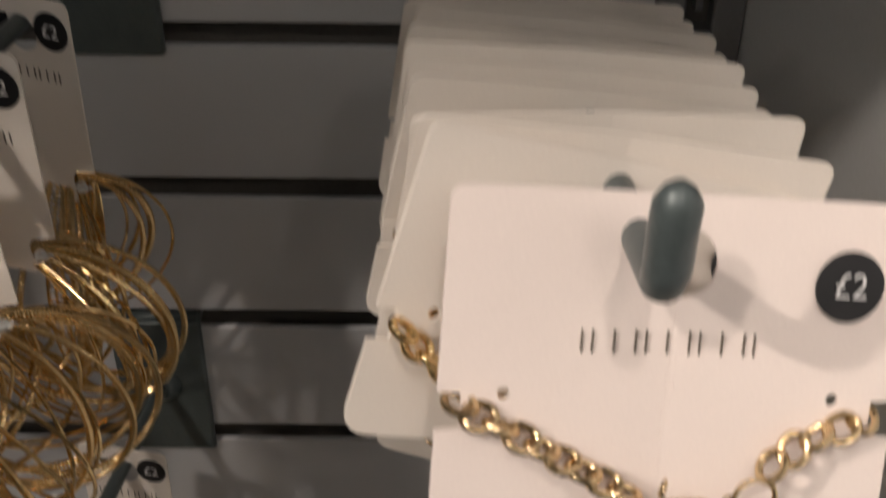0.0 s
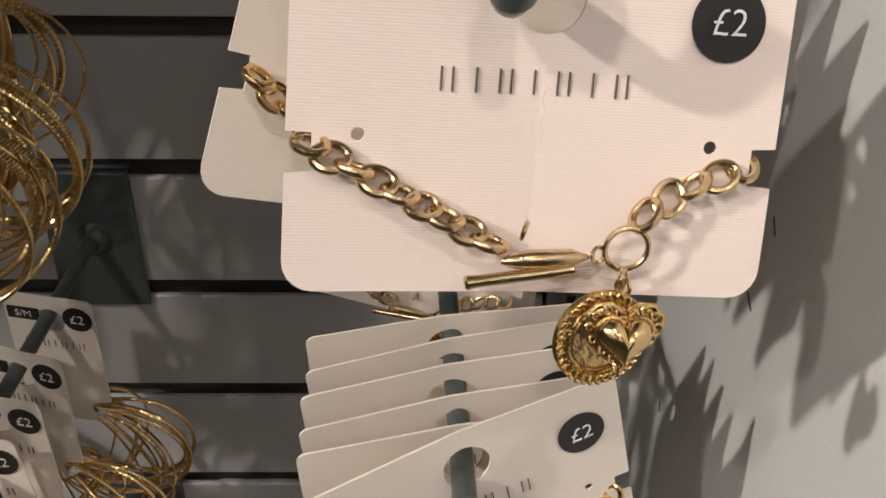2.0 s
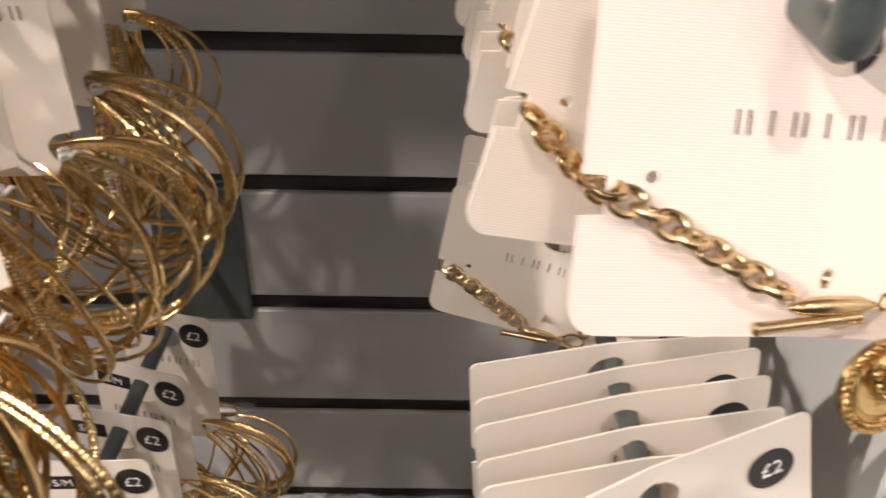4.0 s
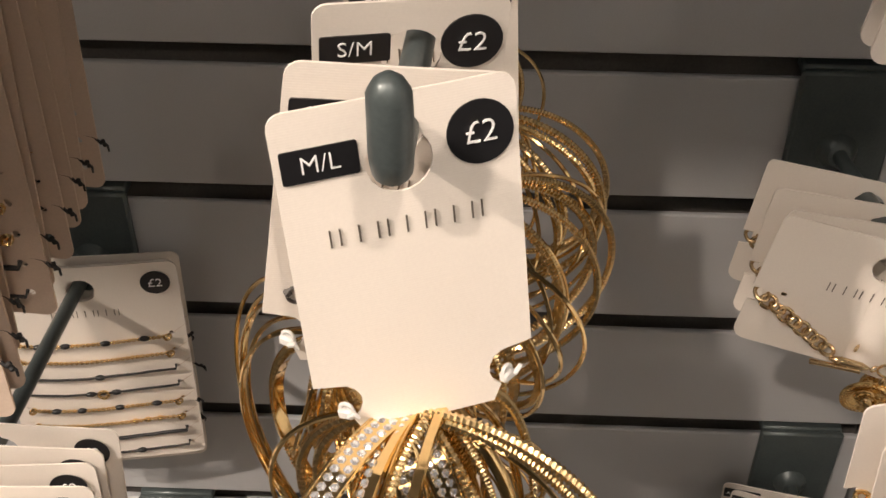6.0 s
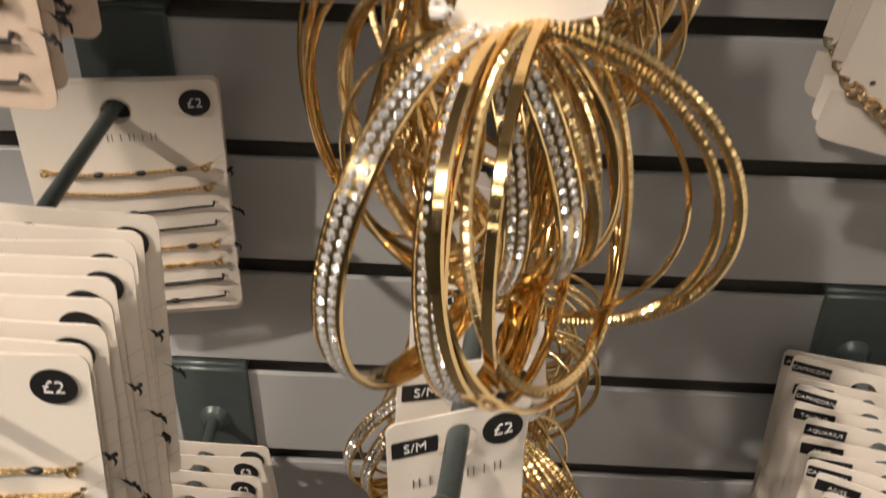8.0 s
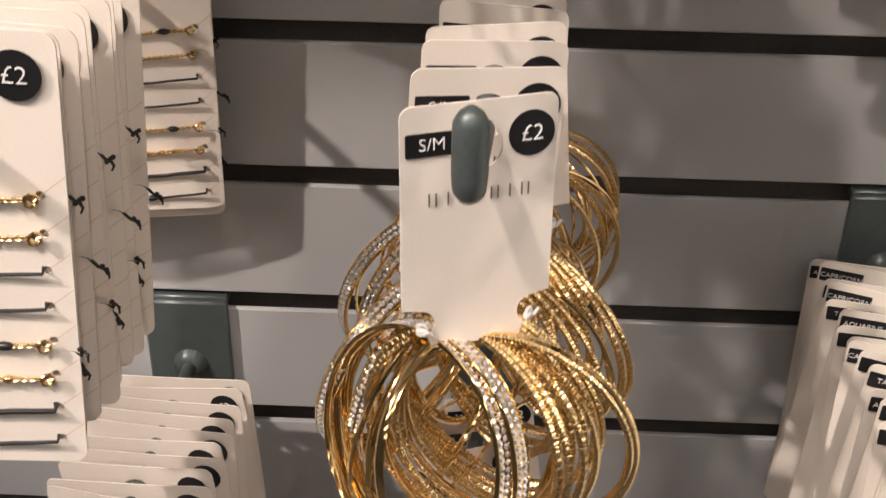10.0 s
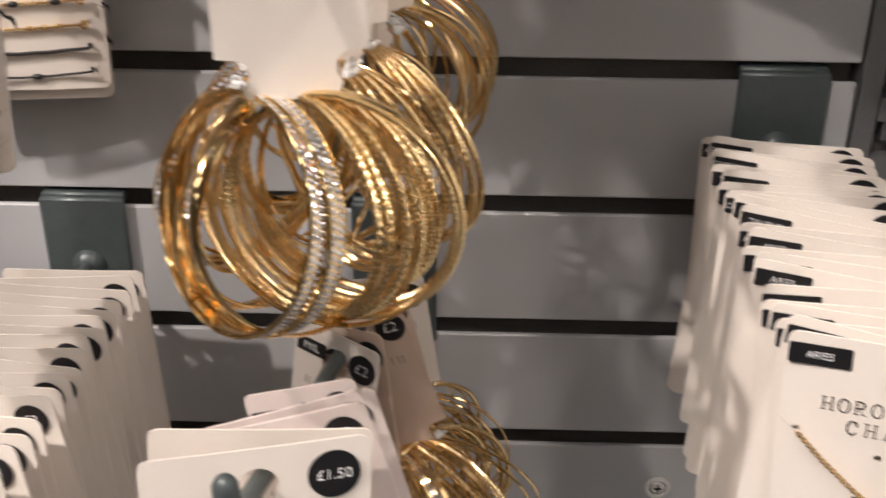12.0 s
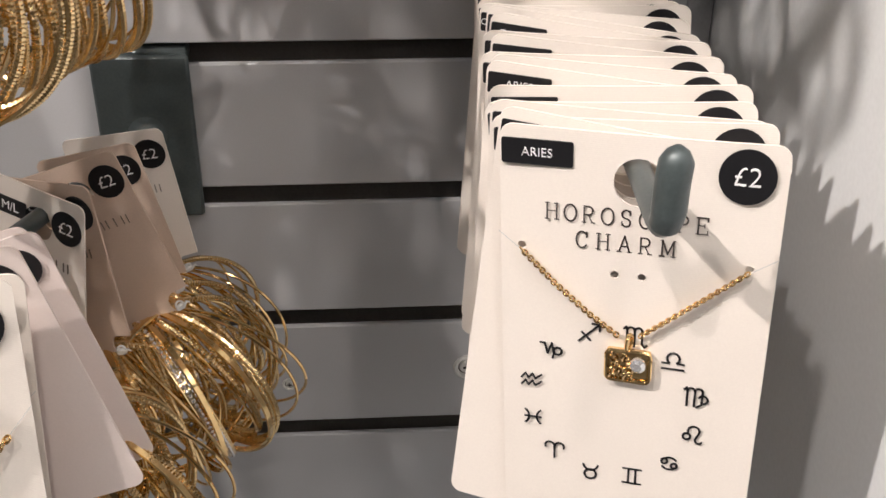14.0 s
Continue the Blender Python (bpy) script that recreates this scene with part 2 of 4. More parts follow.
for sx, sy, watts in SPOTS:
    lampo = tagged(empty("spotlight"), "white ceiling spotlight, switched on", "spotlight", group="ceiling spotlights")
    lampo.matrix_basis = look((sx, sy, 2.92), (-0.1, 0.0, 1.35))
    bm = sweep([(0, 0, 0.08), (0, 0, 0.0)], [0.05, 0.055], 24)
    part("housing", bm, M_WHITE, lampo)
    part("lens", sweep([(0, 0, -0.001), (0, 0, -0.004)], 0.035, 24), M_LAMP, lampo)
# Unseen strips, added to fill the room and put highlights on the gold.
for py in (-1.75, -2.7, -3.7):
    for px in (-2.2, -0.6, 1.0):
        strip = tagged(empty("ceiling_light"), "white strip light added unseen for fill and gold highlights", "ceiling light", group="ceiling strip lights")
        strip.matrix_basis = pose(px, py, 2.96)
        part("frame", box(-0.62, 0.62, -0.08, 0.08, 0.004, 0.04, 0.004), M_WHITE, strip)
        part("diffuser", box(-0.6, 0.6, -0.06, 0.06, -0.004, 0.006), M_FILL_GLOW, strip)

for sx, sz, r in [(0.0, 1.0355, 0.0070), (-0.087, 1.0285, 0.0036)]:
    screw = tagged(empty("screw"), "small zinc screw in the slatwall", "screw", group="wall screws")
    screw.matrix_basis = pose(sx, -0.0005, sz)
    part("cup_washer", sweep([(r * 0.82 * math.cos(2 * math.pi * k / 24), -0.0002, r * 0.82 * math.sin(2 * math.pi * k / 24)) for k in range(24)], r * 0.18, 8, closed=True), M_SCREW, screw)
    part("seat", sweep([(0, 0.002, 0), (0, 0.0002, 0)], r * 0.8, 20), M_DARK, screw)
    part("head", sweep([(0, 0.002, 0), (0, 0, 0), (0, -0.0008, 0)], [r * 0.55, r * 0.55, r * 0.45], 20), M_SCREW, screw)
    bm = box(-r * 0.3, r * 0.3, -0.0013, -0.0007, -r * 0.07, r * 0.07)
    box(-r * 0.07, r * 0.07, -0.0013, -0.0007, -r * 0.3, r * 0.3, 0, bm)
    part("recess", bm, M_BLACK, screw, smooth=False)


# ---------------------------------------------------------------- hooks
class Hook:
    def __init__(self, k, xb, xt, rise, length=0.25):
        self.z0, self.xb, self.xt, self.rise, self.length = groove(k) - 0.034, xb, xt, rise, length
        top = tagged(empty("display_hook"), "gunmetal slatwall hook with an upturned tip", "display hook", group="slatwall hooks")
        top.matrix_basis = pose(xb, 0, self.z0)
        bm = box(-0.0200, 0.0200, -0.0045, -0.0005, -0.040, 0.035, 0.0012)
        part("bracket", bm, M_HOOK, top)
        part("lip", box(-0.0195, 0.0195, -0.0015, 0.0085, 0.0315, 0.0365, 0.001), M_HOOK, top)
        part("weld", sweep([(0, -0.004, 0), (0, -0.007, 0), (0, -0.0095, 0.0005)], [0.0085, 0.007, 0.0045], 16), M_HOOK, top)
        r, dx, L = 0.0034, xt - xb, length
        pts = [(dx * t, -0.006 - (L - 0.012) * t, rise * t) for t in (0, 0.3, 0.6, 0.9, 1.0)]
        end = Vector(pts[-1])
        bend = [end + Vector((0, -0.006 * math.sin(radians(a)), 0.006 * (1 - math.cos(radians(a))))) for a in (25, 50, 75, 90)]
        tip = [bend[-1] + Vector((0, -0.001 * i, h)) for i, h in enumerate((0.006, 0.0112))]
        part("rod", sweep(pts + bend + tip, r - 0.0004, 14), M_HOOK, top)
        t0, t1 = bend[1], tip[-1]
        line = [t0, bend[2], bend[3], tip[0], t1, t1 + Vector((0, 0, 0.0022)), t1 + Vector((0, 0, 0.0034))]
        part("tip_cap", sweep(line, [r + 0.0001, r + 0.0002, r + 0.0003, r + 0.0003, r + 0.0002, r * 0.72, r * 0.25], 16), M_HOOK, top, label="thick rounded cap on the hook's tip")

    def at(self, y, drop=0.0028):
        """Where a card's hole hangs at the depth y."""
        t = (-y - 0.006) / (self.length - 0.012)
        return self.xb + (self.xt - self.xb) * t, y, self.z0 + self.rise * t - drop


HOOKS = {
    "A": Hook(-5, 0.013, 0.0205, 0.042, 0.264), "D": Hook(-3, 0.013, 0.019, 0.036, 0.25), "H": Hook(0, 0.033, 0.015, 0.026, 0.252),
    "C": Hook(-5, -0.135, -0.1425, 0.0155, 0.242), "J": Hook(-2, -0.136, -0.151, 0.025, 0.25), "K": Hook(1, -0.138, -0.1655, 0.056, 0.25),
    "X": Hook(-5, -0.297, -0.275, 0.03, 0.25), "E": Hook(-2, -0.297, -0.287, 0.038, 0.245), "F": Hook(1, -0.284, -0.272, 0.04, 0.25),
}


def hang(proto, hook, y, roll=0, yaw=0, tilt=0, dx=0.0, dz=0.0):
    x, y, z = HOOKS[hook].at(y)
    return copy_thing(proto, pose(x + dx, y, z + dz, tilt, roll, yaw))


def place(proto, x, y, z, tilt=0, roll=0, yaw=0):
    return copy_thing(proto, pose(x, y, z, tilt, roll, yaw))


# ---------------------------------------------------------------- cards
HOLE = arc(0, 0, 0.006, 0, 360 - 360 / 24, 23)


def pin(x, z, r=0.0011):
    return arc(x, z, r, 0, 330, 11)


def price(parent, x, z, text="£2", r=0.0058, fold=0.0):
    y = -0.0003 + (fold * x / 0.04 + fold * 0.12)
    s = part("price_sticker", disc(x, z, r, y), M_BLACK, parent, label="round black price sticker", smooth=False)
    piece("price_text", lettering(text, r * (1.0 if len(text) < 3 else 0.62), M_WHITE), s, pose(x, y - 0.0003, z))


def size_label(parent, x, z, text, w=0.0135, h=0.006):
    s = part("size_label", sheet(rounded(x - w / 2, x + w / 2, z - h / 2, z + h / 2, 0.0005, 2), y=-0.0003, thick=0.0003), M_BLACK, parent, label="black printed label", smooth=False)
    piece("label_text", lettering(text, h * (0.75 if len(text) < 4 else 0.5), M_WHITE), s, pose(x, -0.0005, z))


def brand_bars(parent, x, z, width=0.026, h=0.0034, fold=0.0):
    """The brand's name, as plain thin bars."""
    bm = bmesh.new()
    for i in range(7):
        cx = x - width / 2 + width * i / 6
        y = -0.0003 + fold * (abs(cx) + 0.001) / 0.04
        for bx in (-0.0009, 0.0009) if i % 2 == 0 else (0.0,):
            box(cx + bx - 0.00016, cx + bx + 0.00016, y, y + 0.0003, z - h / 2, z + h / 2, 0, bm)
    tagged(part("brand_mark", bm, M_FOIL, parent, label="row of plain grey foil bars", smooth=False), kind="stuff")


def torus(r, wire, n=16, sides=6, sx=1.0, sz=1.0):
    return sweep([(r * sx * math.cos(2 * math.pi * i / n), 0, r * sz * math.sin(2 * math.pi * i / n)) for i in range(n)], wire, sides, closed=True)


def chain(points, link, wire, material, parent, name="chain", label="", turn=50, curb=False):
    """A chain of linked rings along a line of points."""
    pts = [Vector(p) for p in points]
    lengths = [(pts[i + 1] - pts[i]).length for i in range(len(pts) - 1)]
    total, step = sum(lengths), link * (1.55 if curb else 1.35)
    bm = bmesh.new()
    n = max(int(total / step), 1)
    for j in range(n):
        d = (j + 0.5) * total / n
        i = 0
        while d > lengths[i] and i < len(lengths) - 1:
            d -= lengths[i]
            i += 1
        p, way = pts[i].lerp(pts[i + 1], d / lengths[i]), (pts[i + 1] - pts[i]).normalized()
        q = way.to_track_quat("X", "Y").to_matrix().to_4x4()
        own = torus(link, wire, 20, 9, 1.1, 0.86) if link > 0.002 else torus(link, wire, 12, 6, 1.05, 0.78)
        lie = pose(0, 0, 0, (46 if j % 2 else 14) + 9 * math.sin(j * 2.3), 0, 0) @ pose(0, 0, 0, 0, 20 + 9 * math.sin(j * 1.7), 10) if curb else pose(0, 0, 0, turn if j % 2 else -turn + 14)
        join(bm, own, Matrix.Translation(p) @ q @ lie)
    return part(name, bm, material, parent, label=label)


def proto(name, label, category, group):
    ob = tagged(empty(name), label, category, group)
    return ob


FOLD = -0.0022


def bracelet_card(colour, full, gold, label):
    w0, w1, z1, z0 = -0.0395, 0.0395, 0.0115, -0.0475
    top = proto("bracelet_card", label, "bracelet", "carded chain bracelets")
    nz = -0.0222
    out = arc(w1 - 0.005, z0 + 0.005, 0.005, -90, 0, 5) + [(w1, nz - 0.0065), (w1 - 0.004, nz - 0.0062), (w1 - 0.004, nz - 0.0002), (w1, nz)] + arc(w1 - 0.0025, z1 - 0.0025, 0.0025, 0, 90, 4) \
        + arc(w0 + 0.0025, z1 - 0.0025, 0.0025, 90, 180, 4) + [(w0, nz), (w0 + 0.004, nz - 0.0002), (w0 + 0.004, nz - 0.0062), (w0, nz - 0.0065)] + arc(w0 + 0.005, z0 + 0.005, 0.005, 180, 270, 5)
    part("card", sheet(out, [HOLE, pin(-0.0285, nz - 0.0002), pin(0.0285, nz - 0.0002)], fold=FOLD), colour, top, smooth=False)
    price(top, 0.0288, -0.0026, r=0.0061, fold=FOLD)
    brand_bars(top, -0.0012, -0.0134, 0.028, 0.0038, FOLD)
    sag = 0.0155
    line = [(-0.0355 + 0.071 * i / 24, -0.0035 - 0.001 * math.sin(i), nz - 0.002 - sag * (1 - ((i - 12.5) / 12.5) ** 2)) for i in range(25)]
    for cx, za, zb in ((-0.0006, -0.008, -0.041), (0.0007, -0.006, -0.024)):
        part("crease", sweep([(cx + 0.00035 * math.sin(i * 1.3) + 0.0002 * math.sin(i * 3.1), 0.0001, za + (zb - za) * i / 24) for i in range(25)], 0.00022, 5), colour, top, label="creased fold line")
    if not full:
        chain(line, 0.0025, 0.0008, gold, top, "chain", curb=True)
        return top
    left = [(-0.0365, -0.001, -0.0230), (-0.035, -0.0035, -0.0248), (-0.029, -0.0035, -0.0274), (-0.0218, -0.0035, -0.0311), (-0.013, -0.004, -0.0355), (-0.0055, -0.0045, -0.0392)]
    right = [(0.0160, -0.005, -0.0345), (0.0185, -0.0045, -0.0325), (0.0225, -0.004, -0.0298), (0.027, -0.0035, -0.0276), (0.033, -0.0035, -0.0258), (0.0355, -0.001, -0.0242)]
    for way in (left, right):
        chain(way, 0.0026, 0.00074, gold, top, "chain", curb=True)
    zb = nz - 0.0184
    part("toggle_bar", sweep([(-0.0112, -0.0062, zb - 0.0039), (-0.0108, -0.0062, zb - 0.0038), (-0.009, -0.0062, zb - 0.0035), (0.004, -0.0062, zb - 0.0016), (0.0062, -0.0062, zb - 0.0012)], [0.0008, 0.0012, 0.0010, 0.0010, 0.0011], 14), gold, top)
    part("clasp_tube", sweep([(-0.0055, -0.0055, zb - 0.0004), (-0.0035, -0.0055, zb - 0.0002), (0.0, -0.0055, zb + 0.0001), (0.006, -0.0055, zb + 0.0004), (0.0088, -0.0055, zb + 0.0006)], [0.0004, 0.0013, 0.0016, 0.0015, 0.0004], 14), gold, top)
    small = torus(0.0013, 0.00038, 14, 6)
    join(small, torus(0.0013, 0.00038, 14, 6), pose(-0.0165, 0, -0.0003, 0, 0, 50))
    part("end_link", small, gold, top, pose(0.0103, -0.0055, zb + 0.0010, 0, 20, 25))
    ring = torus(0.0036, 0.0005, 24, 8)
    part("clasp_ring", ring, gold, top, pose(0.0148, -0.0058, zb + 0.0022, 10, 0, 0))
    coin = sweep([(0, 0.0006, 0), (0, 0, 0), (0, -0.0008, 0), (0, -0.0010, 0)], [0.0079, 0.0082, 0.0079, 0.0066], 36)
    for i in range(34):
        a = 2 * math.pi * i / 34
        join(coin, torus(0.00066, 0.00026, 8, 5, 1.0, 1.3), pose(0.0073 * math.cos(a), -0.0012, 0.0073 * math.sin(a)) @ pose(0, 0, 0, 0, 55 - math.degrees(a), 0))
    for r, wire in ((0.0060, 0.00035), (0.0052, 0.0002)):
        join(coin, torus(r, wire, 36, 5), pose(0, -0.0010, 0))
    part("coin_charm", coin, M_CHARM, top, pose(0.0116, -0.0062, zb - 0.0124, 6, 0, 10), label="round gold coin charm with a milled rim")
    n, rows = 40, 7
    rim = []
    for i in range(n):
        a = 2 * math.pi * i / n
        rim.append((16 * math.sin(a) ** 3 / 17, (13 * math.cos(a) - 5 * math.cos(2 * a) - 2 * math.cos(3 * a) - math.cos(4 * a) + 3) / 17))

    def dome(size, depth, y):
        hb, loops = bmesh.new(), []
        for r in range(rows):
            u = r / (rows - 1)
            k, d = max(math.cos(u * math.pi / 2), 0.02) * size, math.sin(u * math.pi / 2) * depth
            loops.append([hb.verts.new((x * k, y - d, z * k)) for x, z in rim])
        for r in range(rows - 1):
            for i in range(n):
                hb.faces.new((loops[r][i], loops[r][(i + 1) % n], loops[r + 1][(i + 1) % n], loops[r + 1][i]))
        hb.faces.new(loops[0])
        hb.faces.new(loops[-1])
        return hb

    frame_bm = dome(0.0064, 0.0012, 0.0)
    join(frame_bm, sweep([(x * 0.0047, -0.0014, z * 0.0047) for x, z in rim], 0.00032, 6, closed=True))
    join(frame_bm, sweep([(x * (0.0063 + 0.0003 * (i % 2)), -0.0004, z * (0.0063 + 0.0003 * (i % 2))) for i, (x, z) in enumerate(rim)], 0.00045, 6, closed=True))
    for i in range(0, n, 2):
        x, z = rim[i]
        join(frame_bm, torus(0.00062, 0.00025, 9, 5, 1.0, 0.8), pose(x * 0.0056, -0.0010, z * 0.0056, 0, i * 37 % 90, 0))
    charm = part("heart_charm", frame_bm, M_CHARM, top, pose(0.0140, -0.0092, zb - 0.0116, 8, 0, 2), label="gold heart charm in a scrolled frame")
    charm.scale = (1.08, 1.08, 1.08)
    part("puffed_heart", dome(0.0045, 0.0030, -0.0013), M_CHARM_SMOOTH, charm)
    loop = torus(0.0016, 0.0005, 14, 6)
    join(loop, torus(0.0013, 0.0004, 12, 6), pose(0.001, 0, -0.0016, 0, 0, 70))
    part("jump_ring", loop, gold, top, pose(0.0145, -0.0065, zb - 0.0026, 0, 0, 60))
    return top


# zodiac signs as strokes on a unit square, clockwise from the top
def sign_strokes():
    A = arc
    m_body = [[(-0.5, 0.4), (-0.4, 0.5), (-0.35, 0.3), (-0.35, -0.5)], A(-0.17, 0.32, 0.18, 180, 0, 6) + [(0.01, -0.5)], A(0.19, 0.32, 0.18, 180, 0, 6) + [(0.37, -0.35)]]
    return [
        m_body + [[(0.37, -0.35), (0.5, -0.5), (0.6, -0.4)]],
        [[(-0.5, -0.45), (0.5, -0.45)], [(-0.5, -0.15), (-0.2, -0.15)] + A(0, 0.12, 0.3, 230, -50, 10) + [(0.5, -0.15)]],
        m_body + [A(0.42, -0.1, 0.22, 150, -90, 8) + [(0.15, -0.55)]],
        [A(-0.28, -0.12, 0.18, 60, 420, 12), [(-0.19, 0.03)] + A(0.05, 0.22, 0.28, 200, -20, 8) + [(0.15, -0.25)] + A(0.32, -0.3, 0.17, 180, 330, 6)],
        [A(-0.25, 0.12, 0.15, 0, 360, 10), A(0.25, -0.12, 0.15, 0, 360, 10), A(0, -0.05, 0.42, 160, 40, 8), A(0, 0.05, 0.42, -20, -140, 8)],
        [[(-0.45, 0.45), (0.45, 0.45)], [(-0.45, -0.45), (0.45, -0.45)], [(-0.18, 0.45), (-0.18, -0.45)], [(0.18, 0.45), (0.18, -0.45)]],
        [A(0, -0.18, 0.3, 0, 360, 14), A(0, 0.45, 0.38, 190, 350, 8)],
        [A(-0.25, 0.2, 0.24, 200, 0, 8) + [(0, -0.5)], A(0.25, 0.2, 0.24, -20, 180, 8)],
        [A(-0.7, 0, 0.5, 50, -50, 8), A(0.7, 0, 0.5, 130, 230, 8), [(-0.4, 0), (0.4, 0)]],
        [[(-0.5, 0.1), (-0.3, 0.35), (-0.15, 0.1), (0.05, 0.35), (0.2, 0.1), (0.5, 0.35)], [(-0.5, -0.3), (-0.3, -0.05), (-0.15, -0.3), (0.05, -0.05), (0.2, -0.3), (0.5, -0.05)]],
        [[(-0.55, 0.3), (-0.35, 0.3), (-0.2, -0.25), (0.0, 0.3), (0.1, -0.2)] + A(0.3, -0.1, 0.2, 200, -150, 10) + [(0.05, -0.5)]],
        [[(-0.5, -0.5), (0.5, 0.5)], [(0.15, 0.5), (0.5, 0.5), (0.5, 0.15)], [(-0.35, 0.0), (0.05, -0.4)]],
    ]


def ribbon(bm, pts, w, y=-0.0003):
    for i in range(len(pts) - 1):
        a, b = Vector((pts[i][0], 0, pts[i][1])), Vector((pts[i + 1][0], 0, pts[i + 1][1]))
        d = (b - a).normalized() * w / 2
        s = Vector((-d.z, 0, d.x))
        q = [a - d + s, a - d - s, b + d - s, b + d + s]
        bm.faces.new([bm.verts.new((v.x, y, v.z)) for v in q])


def serif_line(text, x, z, width, h):
    """A line of slab-serif capitals made of printed strokes, centred at x, z."""
    def foot(px, *levels):
        return [[(px - 0.13, v), (px + 0.13, v)] for v in levels]

    bowl = [(0.1, 1.0)] + arc(0.38, 0.74, 0.26, 90, -90, 8) + [(0.1, 0.48)]
    glyphs = {
        "H": [[(0.1, 0), (0.1, 1)], [(0.7, 0), (0.7, 1)], [(0.1, 0.52), (0.7, 0.52)]] + foot(0.1, 0, 1) + foot(0.7, 0, 1),
        "O": [[(0.4 + 0.38 * math.cos(k * math.pi / 9), 0.5 + 0.52 * math.sin(k * math.pi / 9)) for k in range(19)]],
        "R": [[(0.1, 0), (0.1, 1)], bowl, [(0.36, 0.48), (0.62, 0)]] + foot(0.1, 0) + [[(0.55, 0), (0.78, 0)]],
        "S": [arc(0.38, 0.74, 0.26, 20, 270, 10) + arc(0.38, 0.23, 0.25, 90, -160, 10), [(0.62, 0.72), (0.62, 0.95)], [(0.13, 0.05), (0.13, 0.28)]],
        "C": [[(0.4 + 0.36 * math.cos(radians(a)), 0.5 + 0.52 * math.sin(radians(a))) for a in range(40, 321, 20)], [(0.7, 0.68), (0.7, 0.98)]],
        "P": [[(0.1, 0), (0.1, 1)], bowl] + foot(0.1, 0),
        "E": [[(0.1, 0), (0.1, 1)], [(0, 1), (0.66, 1), (0.66, 0.82)], [(0.1, 0.52), (0.48, 0.52)], [(0, 0), (0.68, 0), (0.68, 0.2)], [(0.48, 0.42), (0.48, 0.62)]],
        "A": [[(0.1, 0), (0.42, 1), (0.74, 0)], [(0.22, 0.34), (0.62, 0.34)]] + foot(0.1, 0) + foot(0.74, 0),
        "M": [[(0.1, 0), (0.1, 1), (0.45, 0.15), (0.8, 1), (0.8, 0)]] + foot(0.1, 0) + foot(0.8, 0) + [[(0, 1), (0.1, 1)], [(0.8, 1), (0.92, 1)]],
    }
    bm = bmesh.new()
    step = width / (len(text) - 0.2)
    for i, ch in enumerate(text):
        x0 = x - width / 2 + i * step
        for k, st in enumerate(glyphs[ch]):
            ribbon(bm, [(x0 + 0.0039 * px, z + h * (pz - 0.5)) for px, pz in st], 0.00042 if k < 2 else 0.00026)
    return bm


